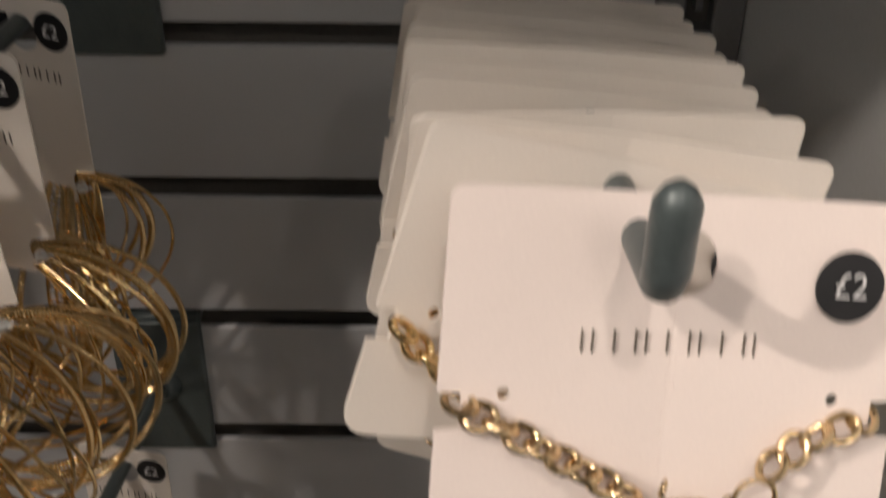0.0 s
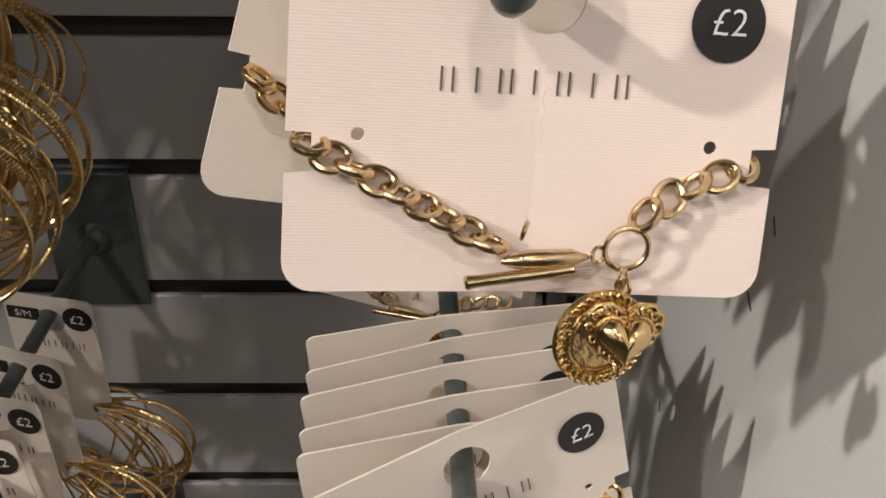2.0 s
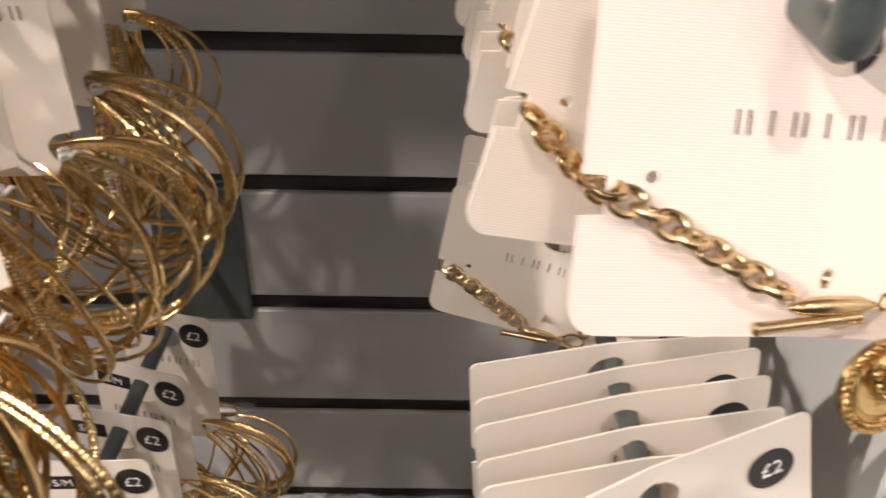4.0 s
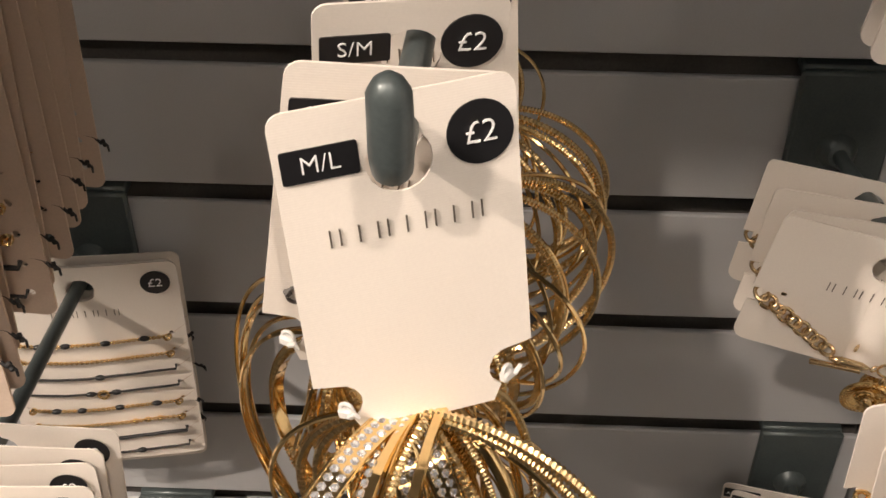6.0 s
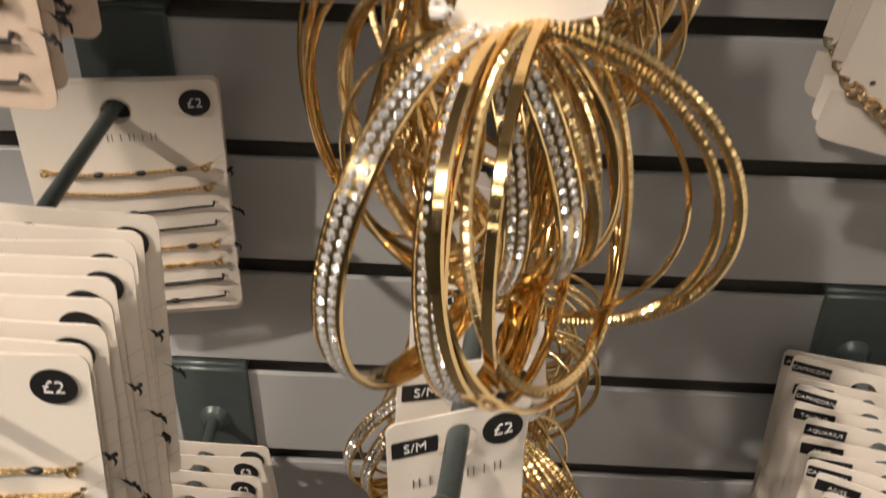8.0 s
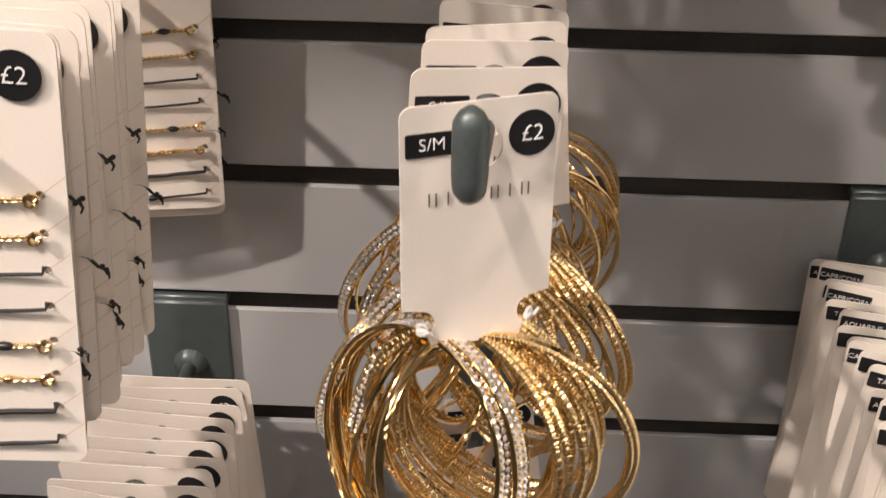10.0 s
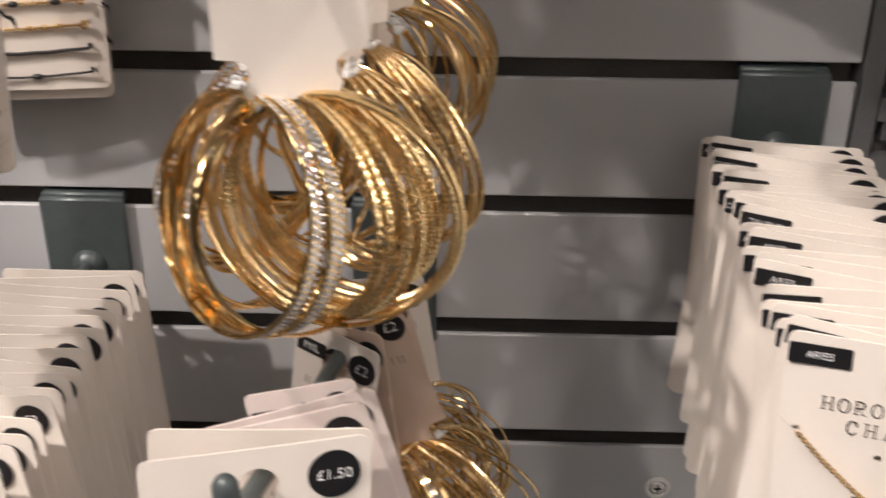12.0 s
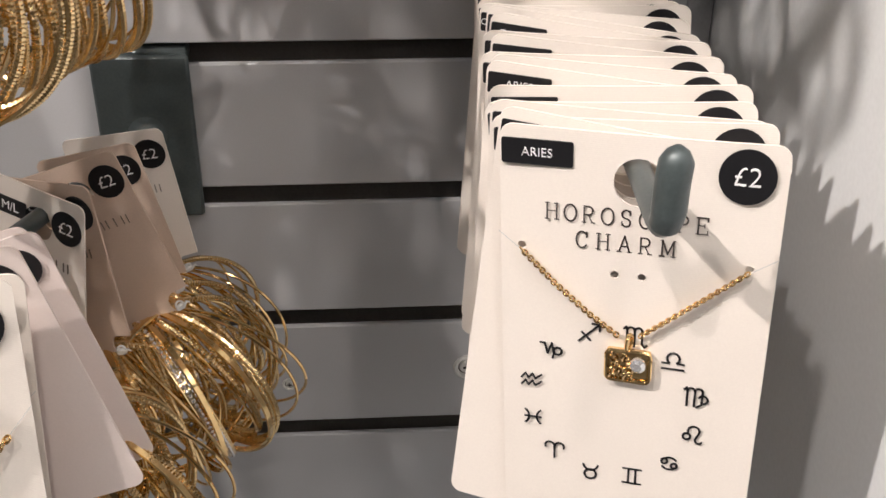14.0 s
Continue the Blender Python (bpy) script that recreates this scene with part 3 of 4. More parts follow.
def horoscope_card(sign, full):
    w0, w1, z1, z0 = -0.034, 0.034, 0.0115, -0.112
    top = proto("necklace_card", "ivory horoscope necklace card with black labels" if full else "ivory necklace card hanging in a row", "necklace", "carded horoscope necklaces")
    holes = [HOLE] + ([pin(-0.0285, -0.0193), pin(0.0275, -0.0193), pin(-0.0048, -0.0243), pin(0.0020, -0.0243)] if full else [])
    part("card", sheet(rounded(w0, w1, z0, z1, 0.0035), holes, bow=0.0012), M_CARD, top, smooth=False)
    price(top, 0.0247, 0.0040, r=0.0066)
    size_label(top, -0.0245, 0.0055, sign, 0.0175, 0.0062)
    if not full:
        return top
    for text, z, width in (("HOROSCOPE", -0.0103, 0.0402), ("CHARM", -0.0170, 0.0250)):
        tagged(part("title_text", serif_line(text, -0.0022, z + 0.0014, width, 0.0041), M_INK, top, label="dark slab-serif title print", smooth=False), kind="stuff")
    for i, strokes in enumerate(sign_strokes()):
        a = radians(90 - 30 * i - 13)
        cx, cz, s = 0.0225 * math.cos(a) - 0.0040, -0.0632 + 0.0228 * math.sin(a), 0.0054
        bm = bmesh.new()
        for st in strokes:
            ribbon(bm, [(cx + s * x, cz + s * z) for x, z in st], 0.0006)
        part("zodiac_sign", bm, M_BLACK, top, smooth=False)
    for pts in ([(-0.0285, -0.0193), (-0.034, -0.0150)], [(0.0275, -0.0193), (0.034, -0.0150)]):
        bm = bmesh.new()
        ribbon(bm, pts, 0.00022, -0.0012)
        part("thread", bm, M_CLIP, top, smooth=False)
    zp = -0.0405
    chain([(-0.0285, -0.001, -0.0193), (-0.020, -0.0015, -0.0272), (-0.010, -0.002, -0.0352), (-0.003, -0.002, zp + 0.0005)], 0.00075, 0.00025, M_GOLD, top, "chain", turn=45)
    chain([(0.0275, -0.001, -0.0193), (0.019, -0.0015, -0.0262), (0.009, -0.002, -0.0342), (0.0025, -0.002, zp + 0.001)], 0.00075, 0.00025, M_GOLD, top, "chain", turn=45)
    bm = box(-0.0058, 0.0058, -0.0022, -0.0004, zp - 0.0125, zp - 0.0035, 0.0008, seg=2)
    join(bm, sweep([(x, -0.0022, z) for x, z in rounded(-0.0056, 0.0056, zp - 0.0123, zp - 0.0037, 0.0012, 3)], 0.0006, 6, closed=True))
    rng = random.Random(5)
    for i in range(22):
        join(bm, torus(rng.uniform(0.0005, 0.0011), 0.0003, 8, 5), pose(rng.uniform(-0.0047, 0.0006), -0.0024, rng.uniform(zp - 0.0115, zp - 0.0045), 0, 0, rng.uniform(-20, 20)))
    pend = part("pendant", bm, M_GOLD, top, label="square gold pendant with raised pattern")
    gem = sweep([(0.0026, -0.0022, zp - 0.0072), (0.0026, -0.0030, zp - 0.0072), (0.0026, -0.0036, zp - 0.0072)], [0.0022, 0.0020, 0.0011], 10)
    part("crystal", gem, M_GEM, pend, smooth=False)
    bail = torus(0.0014, 0.0006, 16, 8, 1.0, 1.5)
    part("bail", bail, M_GOLD, pend, pose(0, -0.0015, zp - 0.0015, 0, 0, 70))
    return top


def cord_card(full, colour, label, knots=(2, 6), seed=3):
    w0, w1, z1, z0 = -0.0405, 0.0405, 0.013, -0.109
    top = proto("cord_bracelet_card", label, "bracelet", "carded cord bracelets")
    levels = [-0.031 - 0.0104 * i for i in range(8)]
    holes = [HOLE]
    if full:
        for z in levels:
            holes += [pin(-0.0342, z + 0.003, 0.0012), pin(0.0342, z + 0.003, 0.0012)]
    part("card", sheet(rounded(w0, w1, z0, z1, 0.004), holes, bow=0.001), colour, top, smooth=False)
    price(top, 0.031, 0.0025, r=0.0062)
    brand_bars(top, 0.0, -0.013)
    if not full:
        return top
    # Tan strokes paint the thin shadow line along each slit.
    slit_shades = bmesh.new()
    for z in levels:
        ribbon(slit_shades, [(0.034, z + 0.003), (0.0405, z + 0.0085)], 0.0002, -0.0001)
    tagged(part("slit", slit_shades, M_TAN_SHADED, top, smooth=False), kind="stuff")
    rng = random.Random(seed)
    for i, z in enumerate(levels):
        gold = i in (0, 1, 4, 5)
        line = [(-0.0335 + 0.067 * j / 12, -0.0015 - 0.0005 * math.sin(j * 0.5), z + 0.003 - 0.0022 * math.sin(math.pi * j / 12) + rng.uniform(-0.0002, 0.0002)) for j in range(13)]
        if gold:
            cord = chain(line, 0.0008, 0.00028, M_GOLD_PALE, top, "chain", turn=45)
            for e in (-1, 1):
                part("clasp", torus(0.0015, 0.0006, 10, 6), M_GOLD, cord, pose(e * 0.0325, -0.0016, z + 0.0026, 0, 0, 30))
        else:
            cord = part("cord", sweep([(w0 + 0.007, 0.0006, z + 0.004)] + line + [(w1 - 0.007, 0.0006, z + 0.004)], 0.0008 if i == 6 else 0.00055, 6), M_CORD, top)
        for j in ([2, 4, 7, 10] if i in (0, 4) else [6] if i == 2 else [5, 7] if i == 3 else [] if i in (1, 6) else [3, 8] if i == 7 else [8, 9, 10]):
            p = Vector(line[j])
            dark = i in (0, 2, 3, 4, 7)
            bead = bmesh.new()
            bmesh.ops.create_icosphere(bead, subdivisions=2, radius=0.0013, matrix=Matrix.Translation(p) @ Matrix.Diagonal((1.9 if dark else 1.3, 1, 1, 1)))
            part("bead", bead, M_BLACK if dark else M_GOLD, cord)
        if i == 3:
            join_b = torus(0.0022, 0.0007, 16, 8)
            part("ring_charm", join_b, M_GOLD, cord, pose(line[6][0], -0.0022, line[6][2]))
    for i in knots:
        z = levels[i] + rng.uniform(-0.003, 0.003)
        a, b = rng.uniform(-0.0025, 0.0025), rng.uniform(0.0008, 0.004)
        knot = sweep([(w1 - 0.008, 0.001, z + 0.003), (w1 - 0.001, 0.0014, z + 0.002), (w1 + b * 0.5, 0.0012, z + a * 0.4), (w1 + b, 0.0014, z + a)], [0.0003, 0.0005, 0.0005, 0.0004], 6)
        for e in range(3):
            bmesh.ops.create_icosphere(knot, subdivisions=1, radius=rng.uniform(0.0006, 0.0010), matrix=Matrix.Translation((w1 + b + rng.uniform(-0.0008, 0.0012), 0.0014 + rng.uniform(-0.0006, 0.0006), z + a + rng.uniform(-0.001, 0.001))))
        sweep([(w1 + b, 0.0014, z + a), (w1 + b + 0.0012, 0.001, z + a - rng.uniform(0.0005, 0.002)), (w1 + b + rng.uniform(0, 0.002), 0.001, z + a - rng.uniform(0.002, 0.0035))], [0.0005, 0.0004, 0.0003], 6, knot)
        part("knot", knot, M_CORD, top)
    return top


def plain_card(w, h, hole_drop, colour, text, label, group, r=0.0035, cat="jewellery card", dot=0.0062):
    top = proto("jewellery_card", label, cat, group)
    part("card", sheet(rounded(-w / 2, w / 2, -h + hole_drop, hole_drop, r), [HOLE], bow=0.001), colour, top, smooth=False)
    price(top, w / 2 - dot - 0.003, hole_drop - dot - 0.0035, text, dot)
    brand_bars(top, 0.0, -0.012)
    return top


# ---------------------------------------------------------------- bangles
R = 0.0335


def ring_mesh(kind):
    bm = bmesh.new()
    n = 96
    if kind in ("flat", "wide", "crystal"):
        wid, th = {"flat": (0.0023, 0.0007), "wide": (0.0038, 0.0008), "crystal": (0.0056, 0.0009)}[kind]
        prof = [(-wid / 2, 0), (-wid / 2 + 0.0003, th), (wid / 2 - 0.0003, th), (wid / 2, 0), (wid / 2 - 0.0003, -0.0002), (-wid / 2 + 0.0003, -0.0002)]
        if kind == "wide":
            prof = [(-wid / 2, 0), (-wid / 4, th * 0.9), (0, th * 1.2), (wid / 4, th * 0.9), (wid / 2, 0), (0, -0.0002)]
        rings = []
        for i in range(n):
            a = 2 * math.pi * i / n
            rings.append([bm.verts.new(((R + d) * math.cos(a), y, (R + d) * math.sin(a))) for y, d in prof])
        for i in range(n):
            for k in range(len(prof)):
                bm.faces.new((rings[i][k], rings[i][(k + 1) % len(prof)], rings[(i + 1) % n][(k + 1) % len(prof)], rings[(i + 1) % n][k]))
        if kind == "crystal":
            for y in (-0.00255, 0.00255):
                join(bm, sweep([((R + 0.0010) * math.cos(2 * math.pi * i / 72), y, (R + 0.0010) * math.sin(2 * math.pi * i / 72)) for i in range(72)], 0.0003, 5, closed=True))
        return mesh_of(bm, "bangle", M_GOLD)
    wire = {"thin": 0.0006, "twist": 0.0010, "rope": 0.0012}[kind]
    if kind == "thin":
        sweep([(R * math.cos(2 * math.pi * i / n), 0, R * math.sin(2 * math.pi * i / n)) for i in range(n)], wire, 6, bm, closed=True)
        return mesh_of(bm, "bangle", M_GOLD)
    # two strands wound round each other
    turns, n, sides = {"twist": 104, "rope": 84}[kind], {"twist": 936, "rope": 756}[kind], 7
    loops = []
    for i in range(n):
        a, loop = 2 * math.pi * i / n, []
        for k in range(sides):
            b = 2 * math.pi * k / sides
            r = wire * (1 + 0.2 * math.cos(2 * (b - turns * a)))
            loop.append(bm.verts.new(((R + r * math.cos(b)) * math.cos(a), r * math.sin(b), (R + r * math.cos(b)) * math.sin(a))))
        loops.append(loop)
    for i in range(n):
        p, q = loops[i], loops[(i + 1) % n]
        for k in range(sides):
            bm.faces.new((p[k], p[(k + 1) % sides], q[(k + 1) % sides], q[k]))
    bmesh.ops.recalc_face_normals(bm, faces=bm.faces[:])
    return mesh_of(bm, "bangle", M_GOLD_PALE)


RINGS = {k: ring_mesh(k) for k in ("flat", "wide", "crystal", "thin", "twist", "rope")}


def crystal_rows():
    verts, faces = [], []
    n = 104
    for y in (-0.00113, 0.00113):
        for i in range(n):
            a = 2 * math.pi * (i + (0.5 if y > 0 else 0)) / n
            out, along = Vector((math.cos(a), 0, math.sin(a))), Vector((-math.sin(a), 0, math.cos(a)))
            c, base = out * (R + 0.0008) + Vector((0, y, 0)), len(verts)
            for rr, h in ((0.00107, 0.0), (0.00045, 0.00065)):
                for k in range(6):
                    b = math.pi * k / 3
                    verts.append(c + out * h + rr * (along * math.cos(b) + Vector((0, math.sin(b), 0))))
            for k in range(6):
                faces.append((base + k, base + (k + 1) % 6, base + 6 + (k + 1) % 6, base + 6 + k))
            faces.append(tuple(base + 6 + k for k in range(6)))
    me = bpy.data.meshes.new("crystal_pave")
    me.from_pydata([tuple(v) for v in verts], [], faces)
    me.materials.append(M_GEM)
    return me


CRYSTALS = crystal_rows()
def tie_mesh():
    """A clear plastic tag tie: a small loop with a toothed tail."""
    bm = torus(0.0013, 0.00045, 14, 6)
    box(-0.0017, 0.0017, -0.0010, 0.0010, -0.0021, 0.0002, 0.0005, bm)
    sweep([(0.001, -0.001, -0.001), (0.0026, -0.0015, 0.0004), (0.0034, -0.0015, -0.0005)], [0.0006, 0.0005, 0.0003], 6, bm)
    return mesh_of(bm, "tie", M_CLIP)


TIE = tie_mesh()


def bangle_set(size, order, w, lean, seed, label, grow=1.0, colour=None, loose=3.0, spread=0.34, tied=None):
    """tied: bangles as they hang, each a kind, its place on the tongue, yaw, roll, tilt and size."""
    top = proto("bangle_set", label, "bangles", "carded bangle sets")
    h0, z1 = -0.0530, 0.0125
    n, tz = 0.0052, h0 + 0.004
    tongue = w / 2 - 0.0085
    out = [(-tongue, h0 - 0.0035), (tongue, h0 - 0.0035)] + arc(tongue + 0.004, tz, 0.0045, 240, 90, 6) + [(w / 2, tz + 0.0052)] \
        + arc(w / 2 - 0.003, z1 - 0.003, 0.003, 0, 90, 4) + arc(-w / 2 + 0.003, z1 - 0.003, 0.003, 90, 180, 4) + [(-w / 2, tz + 0.0052)] + arc(-tongue - 0.004, tz, 0.0045, 90, -60, 6)
    part("card", sheet(out, [HOLE], bow=0.001), colour or M_CARD, top, smooth=False)
    price(top, w / 2 - 0.0070, 0.0025, r=0.0061)
    size_label(top, -w / 2 + 0.0080, 0.0025, size, 0.0135, 0.0062)
    brand_bars(top, 0.0, -0.0125, w * 0.6, 0.0034)
    for sx in (-1, 1):
        piece("tie", TIE, top, pose(sx * (tongue + 0.003), 0.0, h0 + 0.003, 0, 0, 35 * sx), "clear plastic tie")
    rng = random.Random(seed)
    for kind, u, yaw, roll, tilt, g in tied or ():
        g *= 0.975
        m = pose(u, 0.0012, h0 - 0.0032, tilt, 0, 0) @ pose(0, 0, 0, 0, roll, 0) @ pose(0, 0, 0, 0, 0, yaw) @ Matrix.Translation((0, 0, -R * g)) @ Matrix.Scale(g, 4)
        ring = piece("bangle", RINGS[kind], top, m)
        if kind == "crystal":
            tagged(piece("crystal_pave", CRYSTALS, ring, label="rows of clear crystals"), kind="stuff")
    for i, (kind, yaw, roll, tilt) in enumerate(order):
        u = i / max(len(order) - 1, 1)
        yaw, roll, tilt = yaw + rng.uniform(-loose, loose), roll + lean + rng.uniform(-loose, loose) * 0.5, tilt + rng.uniform(-loose, loose)
        g = grow * rng.uniform(0.97, 1.02)
        m = pose((u - 0.5) * w * spread, 0.0035 + rng.uniform(-0.001, 0.003), h0 + 0.0008, tilt, 0, 0) @ pose(0, 0, 0, 0, roll, 0) @ pose(0, 0, 0, 0, 0, yaw) @ Matrix.Translation((0, 0, -R * g)) @ Matrix.Scale(g, 4)
        ring = piece("bangle", RINGS[kind], top, m)
        if kind == "crystal":
            tagged(piece("crystal_pave", CRYSTALS, ring, label="rows of clear crystals"), kind="stuff")
    return top


# ---------------------------------------------------------------- stock on the hooks
AWAY = pose(0, -3, -5)
protos = []


def keep(ob):
    protos.append(ob)
    return ob


BR_FULL = keep(bracelet_card(M_PINK, True, M_GOLD_OLD, "blush card with gold curb bracelet and heart charm"))
BR_GOLD = keep(bracelet_card(M_CARD, False, M_GOLD, "ivory card with bright gold chain bracelet"))
BR_DARK = keep(bracelet_card(M_CARD, False, M_GOLD_OLD, "ivory card with antique gold chain bracelet"))
BR_CHARM = keep(bracelet_card(M_CARD, True, M_GOLD_OLD, "ivory card with antique gold charm bracelet"))
rng = random.Random(11)


def row(hook, kinds, y0, y1, roll, yaw, tilt=0, spread=(4, 4)):
    n = len(kinds)
    for i, p in enumerate(kinds):
        y = y0 + (y1 - y0) * i / max(n - 1, 1)
        hang(p, hook, y + rng.uniform(-0.001, 0.001), roll + rng.uniform(-spread[0], spread[0]), yaw + rng.uniform(-spread[1], spread[1]), tilt + rng.uniform(-1.5, 1.5),
             rng.uniform(-0.0015, 0.0015), rng.uniform(-0.0012, 0.0002))


# upper right hook: curb bracelets
row("A", [BR_DARK] * 5 + [BR_GOLD] * 4, -0.10, -0.217, 8, 9, spread=(3, 3))
place(BR_GOLD, 0.0187, -0.2245, 1.5965, -10, 20, 15)
place(BR_FULL, 0.0277, -0.2441, 1.6010, -23, 6.6, 6.6)
# hook below it: three cards by the wall, the rest at the tip
row("D", [BR_CHARM] * 3, -0.045, -0.078, 7, -10, spread=(2, 3))
place(BR_CHARM, 0.0095, -0.0908, 1.4430, 2, 9, -14)
row("D", [BR_GOLD] * 5, -0.165, -0.213, -4, 9, spread=(2, 2))
place(BR_GOLD, 0.0192, -0.2251, 1.4705, -6, -10.5, 20.5)

# lower right hook: horoscope necklaces
H_FULL = keep(horoscope_card("ARIES", True))
H_FULL.scale = (0.966, 1, 1.06)
H_PLAIN = {s: keep(horoscope_card(s, False)) for s in ("ARIES", "TAURUS", "CAPRICORN", "AQUARIUS")}
names = ["AQUARIUS", "CAPRICORN", "ARIES", "CAPRICORN", "TAURUS", "AQUARIUS", "ARIES", "TAURUS", "CAPRICORN", "ARIES", "TAURUS", "AQUARIUS", "ARIES", "TAURUS", "CAPRICORN", "ARIES", "TAURUS", "ARIES", "ARIES"]
row("H", [H_PLAIN[s] for s in names], -0.022, -0.200, -1, -13, spread=(4.5, 6))
hang(H_PLAIN["ARIES"], "H", -0.207, -2, -12)
hang(H_PLAIN["TAURUS"], "H", -0.215, 5, -17)
place(H_FULL, 0.0163, -0.2219, 1.2544, 2, -2.5, -19.5)

# middle hooks: bangles
ORDER_C = [("crystal", 42, 3, -3), ("crystal", 60, 2, -5), ("rope", 64, 1, -4), ("thin", 78, 0, 0), ("flat", 84, 0, 0), ("flat", -76, -1, 0),
           ("flat", -68, -1, 1), ("rope", -44, -2, 11), ("thin", -37, -2, 13), ("rope", -30, -3, 15)]
ORDER_J = [("wide", 56, -12, -2), ("twist", 56, -12, 0), ("twist", 54, -12, 0), ("flat", 52, -12, 2), ("rope", 50, -11, 3), ("twist", 47, -10, 4), ("crystal", -64, 4, -3),
           ("crystal", -59, 4, -3), ("rope", -57, 4, 0), ("twist", -54, 4, 0), ("rope", -51, 4, 2), ("twist", -48, 3, 3), ("twist", -39, 2, 5)]
ORDER_B = [("thin", 66, 9, 0), ("flat", 58, 6, 0), ("twist", 52, 4, 2), ("rope", 48, 2, 0), ("thin", 44, 0, 5), ("twist", -66, 2, 0), ("crystal", -60, -1, 0), ("thin", -56, -4, 2),
           ("twist", -52, -6, 3), ("rope", -48, -8, 3), ("thin", -42, -9, 6), ("thin", -30, -10, 9)]
ORDER_T = [("thin", 64, 10, 0), ("twist", 58, 7, 0), ("thin", 53, 5, 2), ("twist", 49, 3, 0), ("thin", 43, 1, 5), ("thin", -66, 3, 0), ("twist", -61, 0, 0), ("rope", -57, -3, 2),
           ("thin", -52, -6, 3), ("twist", -46, -8, 3), ("thin", -40, -10, 6), ("thin", -26, -11, 10)]
ORDER_K = [("twist", -62, 2, 0), ("crystal", -55, 0, 2), ("flat", -50, -2, 2), ("rope", -46, -4, 4), ("thin", -40, -6, 4), ("twist", -36, -8, 6), ("flat", -31, -10, 6), ("rope", -26, -12, 8),
           ("thin", -20, -14, 8), ("thin", -12, -16, 10), ("twist", 35, 4, 4), ("flat", 48, 6, 0), ("thin", 58, 8, 0)]
ORDER_R = [("thin", 62, 9, 0), ("twist", 52, 6, 0), ("flat", 42, 3, 2), ("thin", -26, -4, 6), ("twist", -18, -6, 3), ("rope", -12, -8, 9), ("thin", -7, -7, 4),
           ("twist", -2, -10, 12), ("thin", 4, -9, 8), ("rope", 8, -12, 5), ("thin", 12, -11, 14), ("twist", 18, -14, 10)]
C_FAR = [keep(bangle_set("S/M", ORDER_R, 0.0375, (4, -2)[i], 21 + i, "gold bangles fanned out below an ivory S/M card", 0.95, loose=9.0)) for i in range(2)]
TIED_C = [("crystal", -0.0072, 44, 19, -2, 1.06), ("crystal", -0.0051, 56, 6, -4, 1.07), ("twist", 0.0015, 47, -1, -10, 1.06), ("flat", -0.0048, 46, -3, -13, 1.08), ("flat", -0.0028, 53, 6, -12, 1.07),
          ("flat", 0.0030, 62, 10, -8, 1.05), ("rope", -0.0018, -38, -11, 3, 1.06), ("twist", -0.0036, -37, -8, 5, 1.06), ("thin", -0.0045, -32, -1, 10, 1.06)]
TIED_B = [("thin", 0.001, -65, 12, 21, 1.0), ("flat", 0.0026, -46, -3, 1, 1.06), ("wide", 0.0055, -46, -11, -3, 1.03), ("thin", 0.004, -52, 2, 6, 1.05), ("flat", 0.002, -58, 6, 12, 1.02),
          ("twist", 0.0045, -48, -8, -2, 1.0), ("thin", 0.003, -61, 9, 16, 1.03), ("crystal", 0.0045, -72, -17, 2, 1.03), ("rope", 0.0052, -66, -20, 3, 1.02), ("crystal", 0.003, -80, -9, 0, 1.02)]
TIED_J = [("wide", -0.0125, 26, -21, -6, 1.06), ("flat", 0.0037, -28, -7, -8, 1.05), ("twist", 0.0034, -36, -14, -6, 1.05), ("twist", 0.0030, -33, -12, -7, 1.04), ("flat", 0.0024, -38, -16, -5, 1.05),
          ("twist", 0.0020, -41, -17, -4, 1.03), ("crystal", -0.0086, -64, 16, 0, 1.02), ("crystal", -0.0058, -62, 13, 1, 1.03), ("rope", 0.0015, -59, 5, 7, 1.02), ("rope", 0.0026, -56, 4, 6, 1.03), ("rope", 0.0034, -47, 4, 4, 1.05), ("twist", 0.0042, -38, 3, 3, 1.06)]
TIED_L = [("thin", -0.004, 40, 7, 0, 1.03), ("flat", -0.003, 46, 5, 0, 1.02), ("thin", -0.001, 36, 2, 0, 1.03), ("twist", 0.003, -58, -2, 4, 1.03),
          ("rope", 0.004, -54, -4, 4, 1.03), ("twist", 0.005, -50, -6, 5, 1.04), ("rope", 0.006, -46, -8, 6, 1.03), ("twist", 0.006, -42, -9, 6, 1.04)]
TIED_M = [("crystal", -0.008, 44, 20, -2, 1.03), ("crystal", -0.006, 54, 16, -3, 1.03), ("thin", -0.004, 30, 16, 4, 1.05), ("twist", 0.003, -62, -3, 4, 1.03), ("twist", 0.004, -56, -5, 4, 1.03),
          ("rope", 0.005, -50, -8, 5, 1.04), ("twist", 0.006, -44, -10, 6, 1.03), ("thin", 0.006, -38, -13, 6, 1.04)]
C_FRONT = keep(bangle_set("M/L", [], 0.0434, 0, 2, "gold and crystal bangles tied to an ivory M/L card", tied=TIED_C))
C_SECOND = keep(bangle_set("M/L", [], 0.0395, 0, 3, "gold bangles tied to a card with a recycling mark", tied=TIED_B))
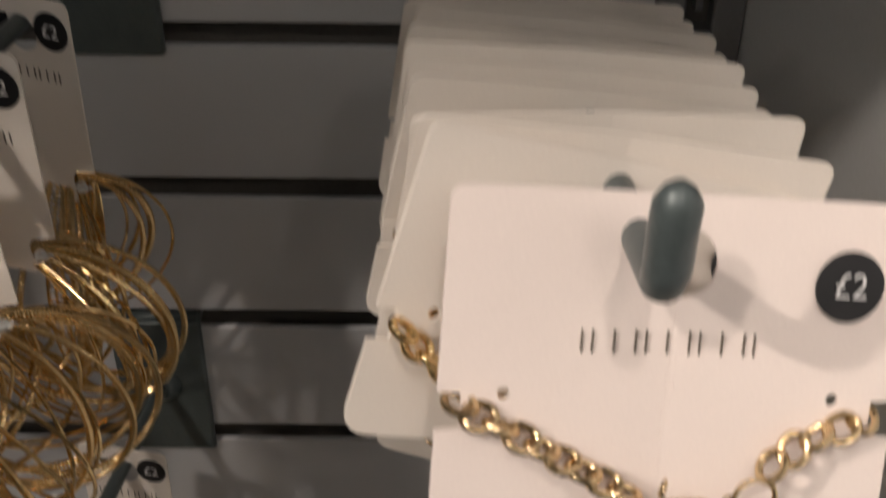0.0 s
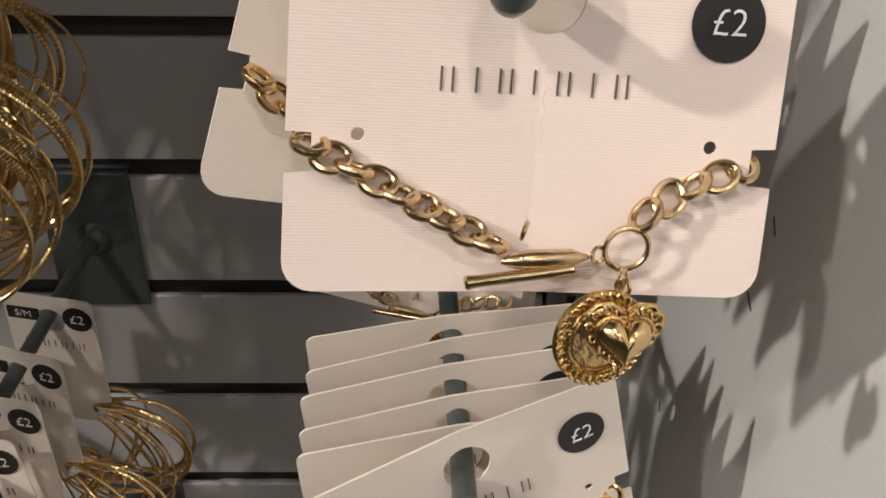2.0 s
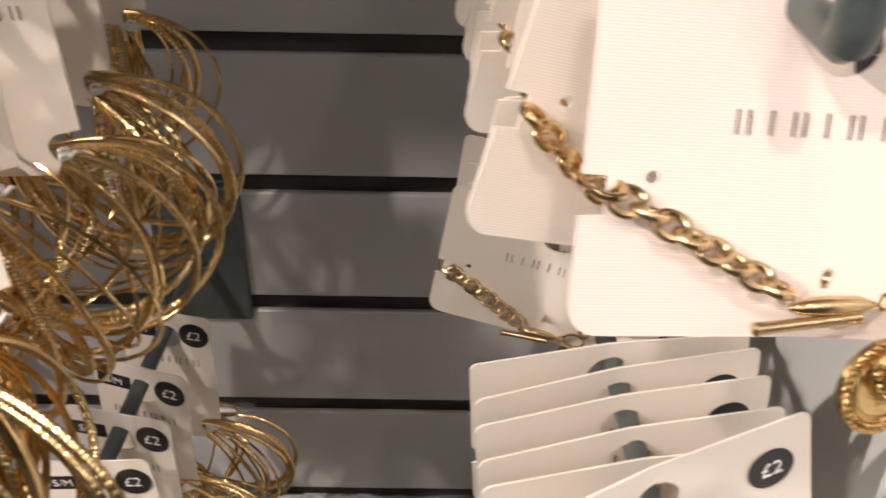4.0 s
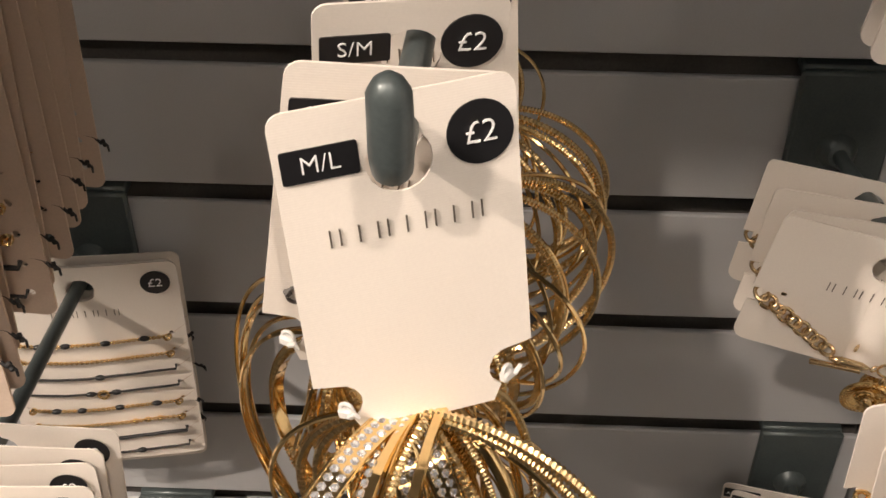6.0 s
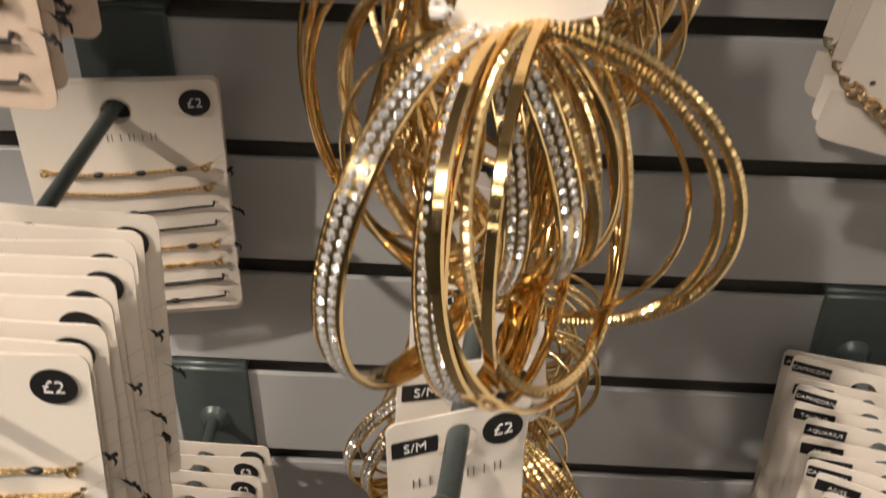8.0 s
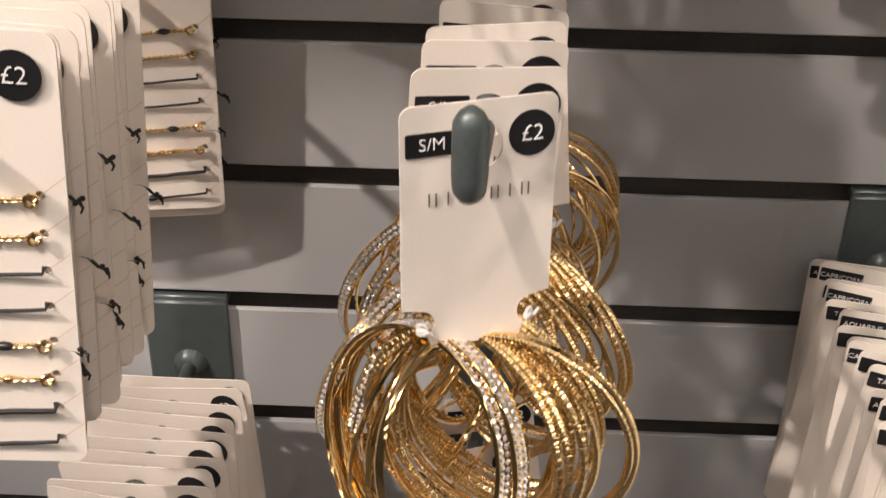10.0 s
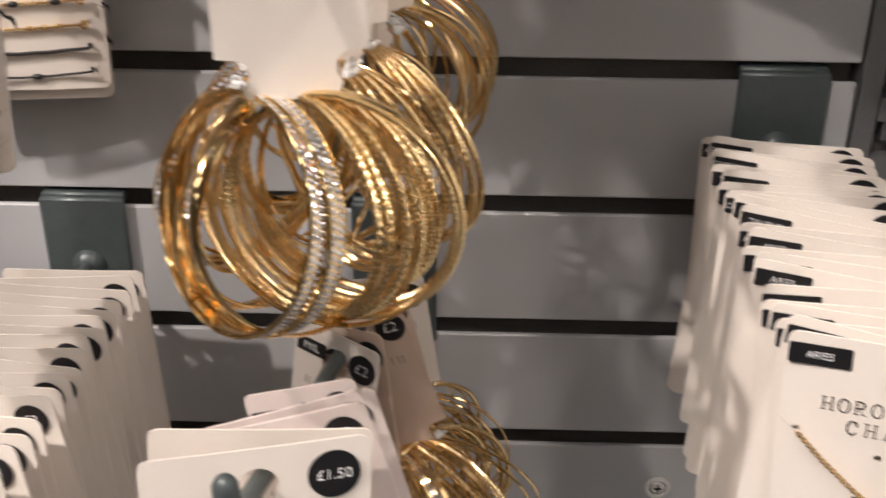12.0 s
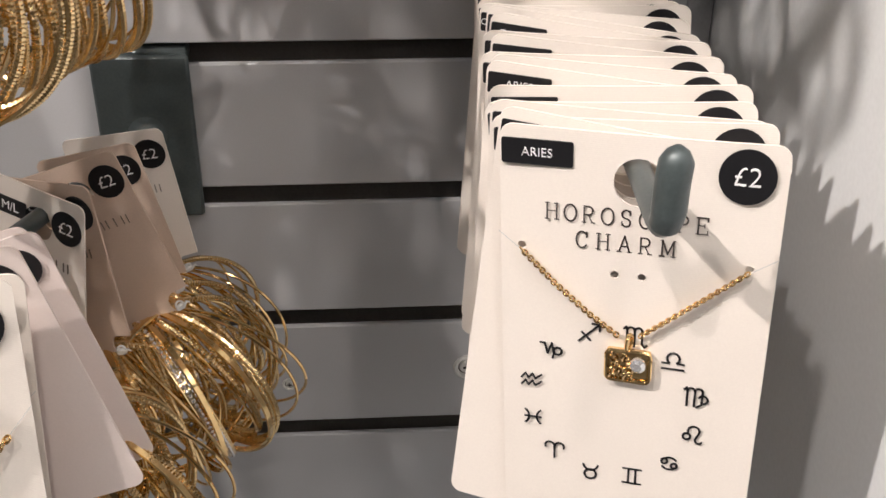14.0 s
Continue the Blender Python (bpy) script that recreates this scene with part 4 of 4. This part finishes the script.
for k in range(2):
    pts = [(-0.0135 + 0.0019 * math.cos(radians(a + 180 * k)), -0.0004, -0.0385 + 0.0019 * math.sin(radians(a + 180 * k))) for a in range(20, 165, 18)]
    part("recycling_mark", sweep(pts + [(pts[-1][0] - 0.0002 * (1 - 2 * k), -0.0004, pts[-1][2] - 0.0012 * (1 - 2 * k))], [0.0004] * 7 + [0.0004, 0.0010, 0.00005][:len(pts) - 6], 6), M_INK, C_SECOND)
C_BACK = [keep(bangle_set("S/M", (ORDER_B, ORDER_T)[i], 0.0375, (8, -2)[i], 4 + i, "gold bangles tied to an ivory S/M card", 1.03, loose=7.0)) for i in range(2)]
J_FRONT = keep(bangle_set("S/M", [], 0.0410, 0, 7, "gold and crystal bangles tied to an ivory S/M card", tied=TIED_J))
J_SECOND = keep(bangle_set("S/M", [], 0.0390, 0, 8, "gold bangles fanned to both sides below an S/M card", tied=TIED_L))
J_THIRD = keep(bangle_set("S/M", [], 0.0390, 0, 9, "gold and crystal bangles below an ivory S/M card", tied=TIED_M))
# The buff set's tone includes the shade it hangs in.
K_BACK = [keep(bangle_set("M/L", ORDER_K, 0.0385, (4, 0, 2)[i], 12 + i, "gold bangles tied to " + ("a buff", "a blush", "an ivory")[i] + " M/L card", 1.02, (M_TAN_SHADED, M_PINK, M_CARD)[i], loose=8.0)) for i in range(3)]
place(C_FRONT, -0.1425, -0.2264, 1.5754, -9, -3.2, 18)
place(C_SECOND, -0.1445, -0.2185, 1.5765, 0.5, 9, 12.4)
place(C_BACK[1], -0.1424, -0.1964, 1.5790, 8, 1.7, 14)
for i, (y, roll, yaw) in enumerate([(-0.165, -3, 0), (-0.125, 0, -14), (-0.080, 1, -24)]):
    hang((C_FAR[0], C_FAR[1], C_BACK[0])[i], "C", y, roll, yaw)
J_FRONT.scale = (0.94, 0.94, 0.94)
place(J_FRONT, -0.1490, -0.2088, 1.3830, -2, 0, 20)
for i, (y, roll, yaw) in enumerate([(-0.190, 3, 14), (-0.164, 2, 8), (-0.146, -5, -2), (-0.122, 0, -12), (-0.096, 2, -16), (-0.062, 1, -10)]):
    hang((J_SECOND, J_THIRD, J_SECOND, J_THIRD, C_FAR[0], C_FAR[1])[i], "J", y, roll, yaw)
place(K_BACK[2], -0.1400, -0.0527, 1.1770, 2, -8, -2)
hang(K_BACK[0], "K", -0.070, -14, -6)
place(K_BACK[0], -0.1440, -0.1014, 1.1890, -1, -20, -5)
hang(K_BACK[0], "K", -0.112, -8, -30)
place(K_BACK[2], -0.1530, -0.1199, 1.1899, -5, 6, -31)
place(K_BACK[1], -0.1565, -0.1701, 1.2010, -2, -13, 0)
N_150 = keep(plain_card(0.066, 0.10, 0.0125, M_CARD, "£1.50", "white necklace card with a black price sticker", "carded necklaces", cat="necklace", dot=0.0078))
necklace = chain([(0.0265, -0.001, -0.030), (0.018, -0.002, -0.038), (0.006, -0.002, -0.045), (-0.006, -0.002, -0.0455), (-0.018, -0.002, -0.039), (-0.0265, -0.001, -0.030)], 0.0011, 0.0004, M_GOLD, N_150, "chain", turn=45)
for e in (-1, 1):
    part("slit_thread", sweep([(e * 0.0265, -0.0006, -0.030), (e * 0.0328, -0.0006, -0.0225)], 0.00012, 4), M_CLIP, N_150)
N_BUFF = keep(plain_card(0.058, 0.085, 0.0125, M_PINK, "£2", "blush jewellery card with a black price sticker", "carded earrings", cat="earrings"))
row("K", [N_BUFF, N_BUFF], -0.186, -0.198, -14, 4)
place(N_150, -0.1640, -0.2120, 1.2150, 0, 4, 8)
place(N_150, -0.1627, -0.2254, 1.2175, -7, 2.3, 17)

# left hooks: cord bracelets and boxed-up rows of cards
E_ALL = [keep(cord_card(True, M_CARD, "ivory card with black cord and gold bead bracelets", k, i)) for i, k in enumerate([(2,), (0, 5), (4,)])]
row("E", E_ALL[:2], -0.018, -0.026, 0, 8, spread=(1, 1))
place(E_ALL[2], -0.2932, -0.0337, 1.3722, 2, 1, 9.4)
row("E", (E_ALL * 3)[:8], -0.13, -0.203, 4, 3, spread=(2, 3))
place(E_ALL[2], -0.2863, -0.2113, 1.3971, -2, 4, 4.5)
F_PLAIN = keep(plain_card(0.066, 0.13, 0.0125, M_CARD, "£3", "ivory jewellery card hanging in a tight row", "row of ivory cards"))
row("F", [F_PLAIN] * 18, -0.035, -0.219, -3, -7, spread=(4.5, 4))
# Paler cards hanging in shade; the darker buff paints that shade on.
X_PLAIN = keep(cord_card(True, M_TAN_SHADED, "card with black cord bracelets, its shade put into a buff colour", (6,)))
row("X", [X_PLAIN] * 9, -0.08, -0.2, 3, -6, spread=(2, 3))

for p in protos:
    for o in list(p.children_recursive) + [p]:
        bpy.data.objects.remove(o)
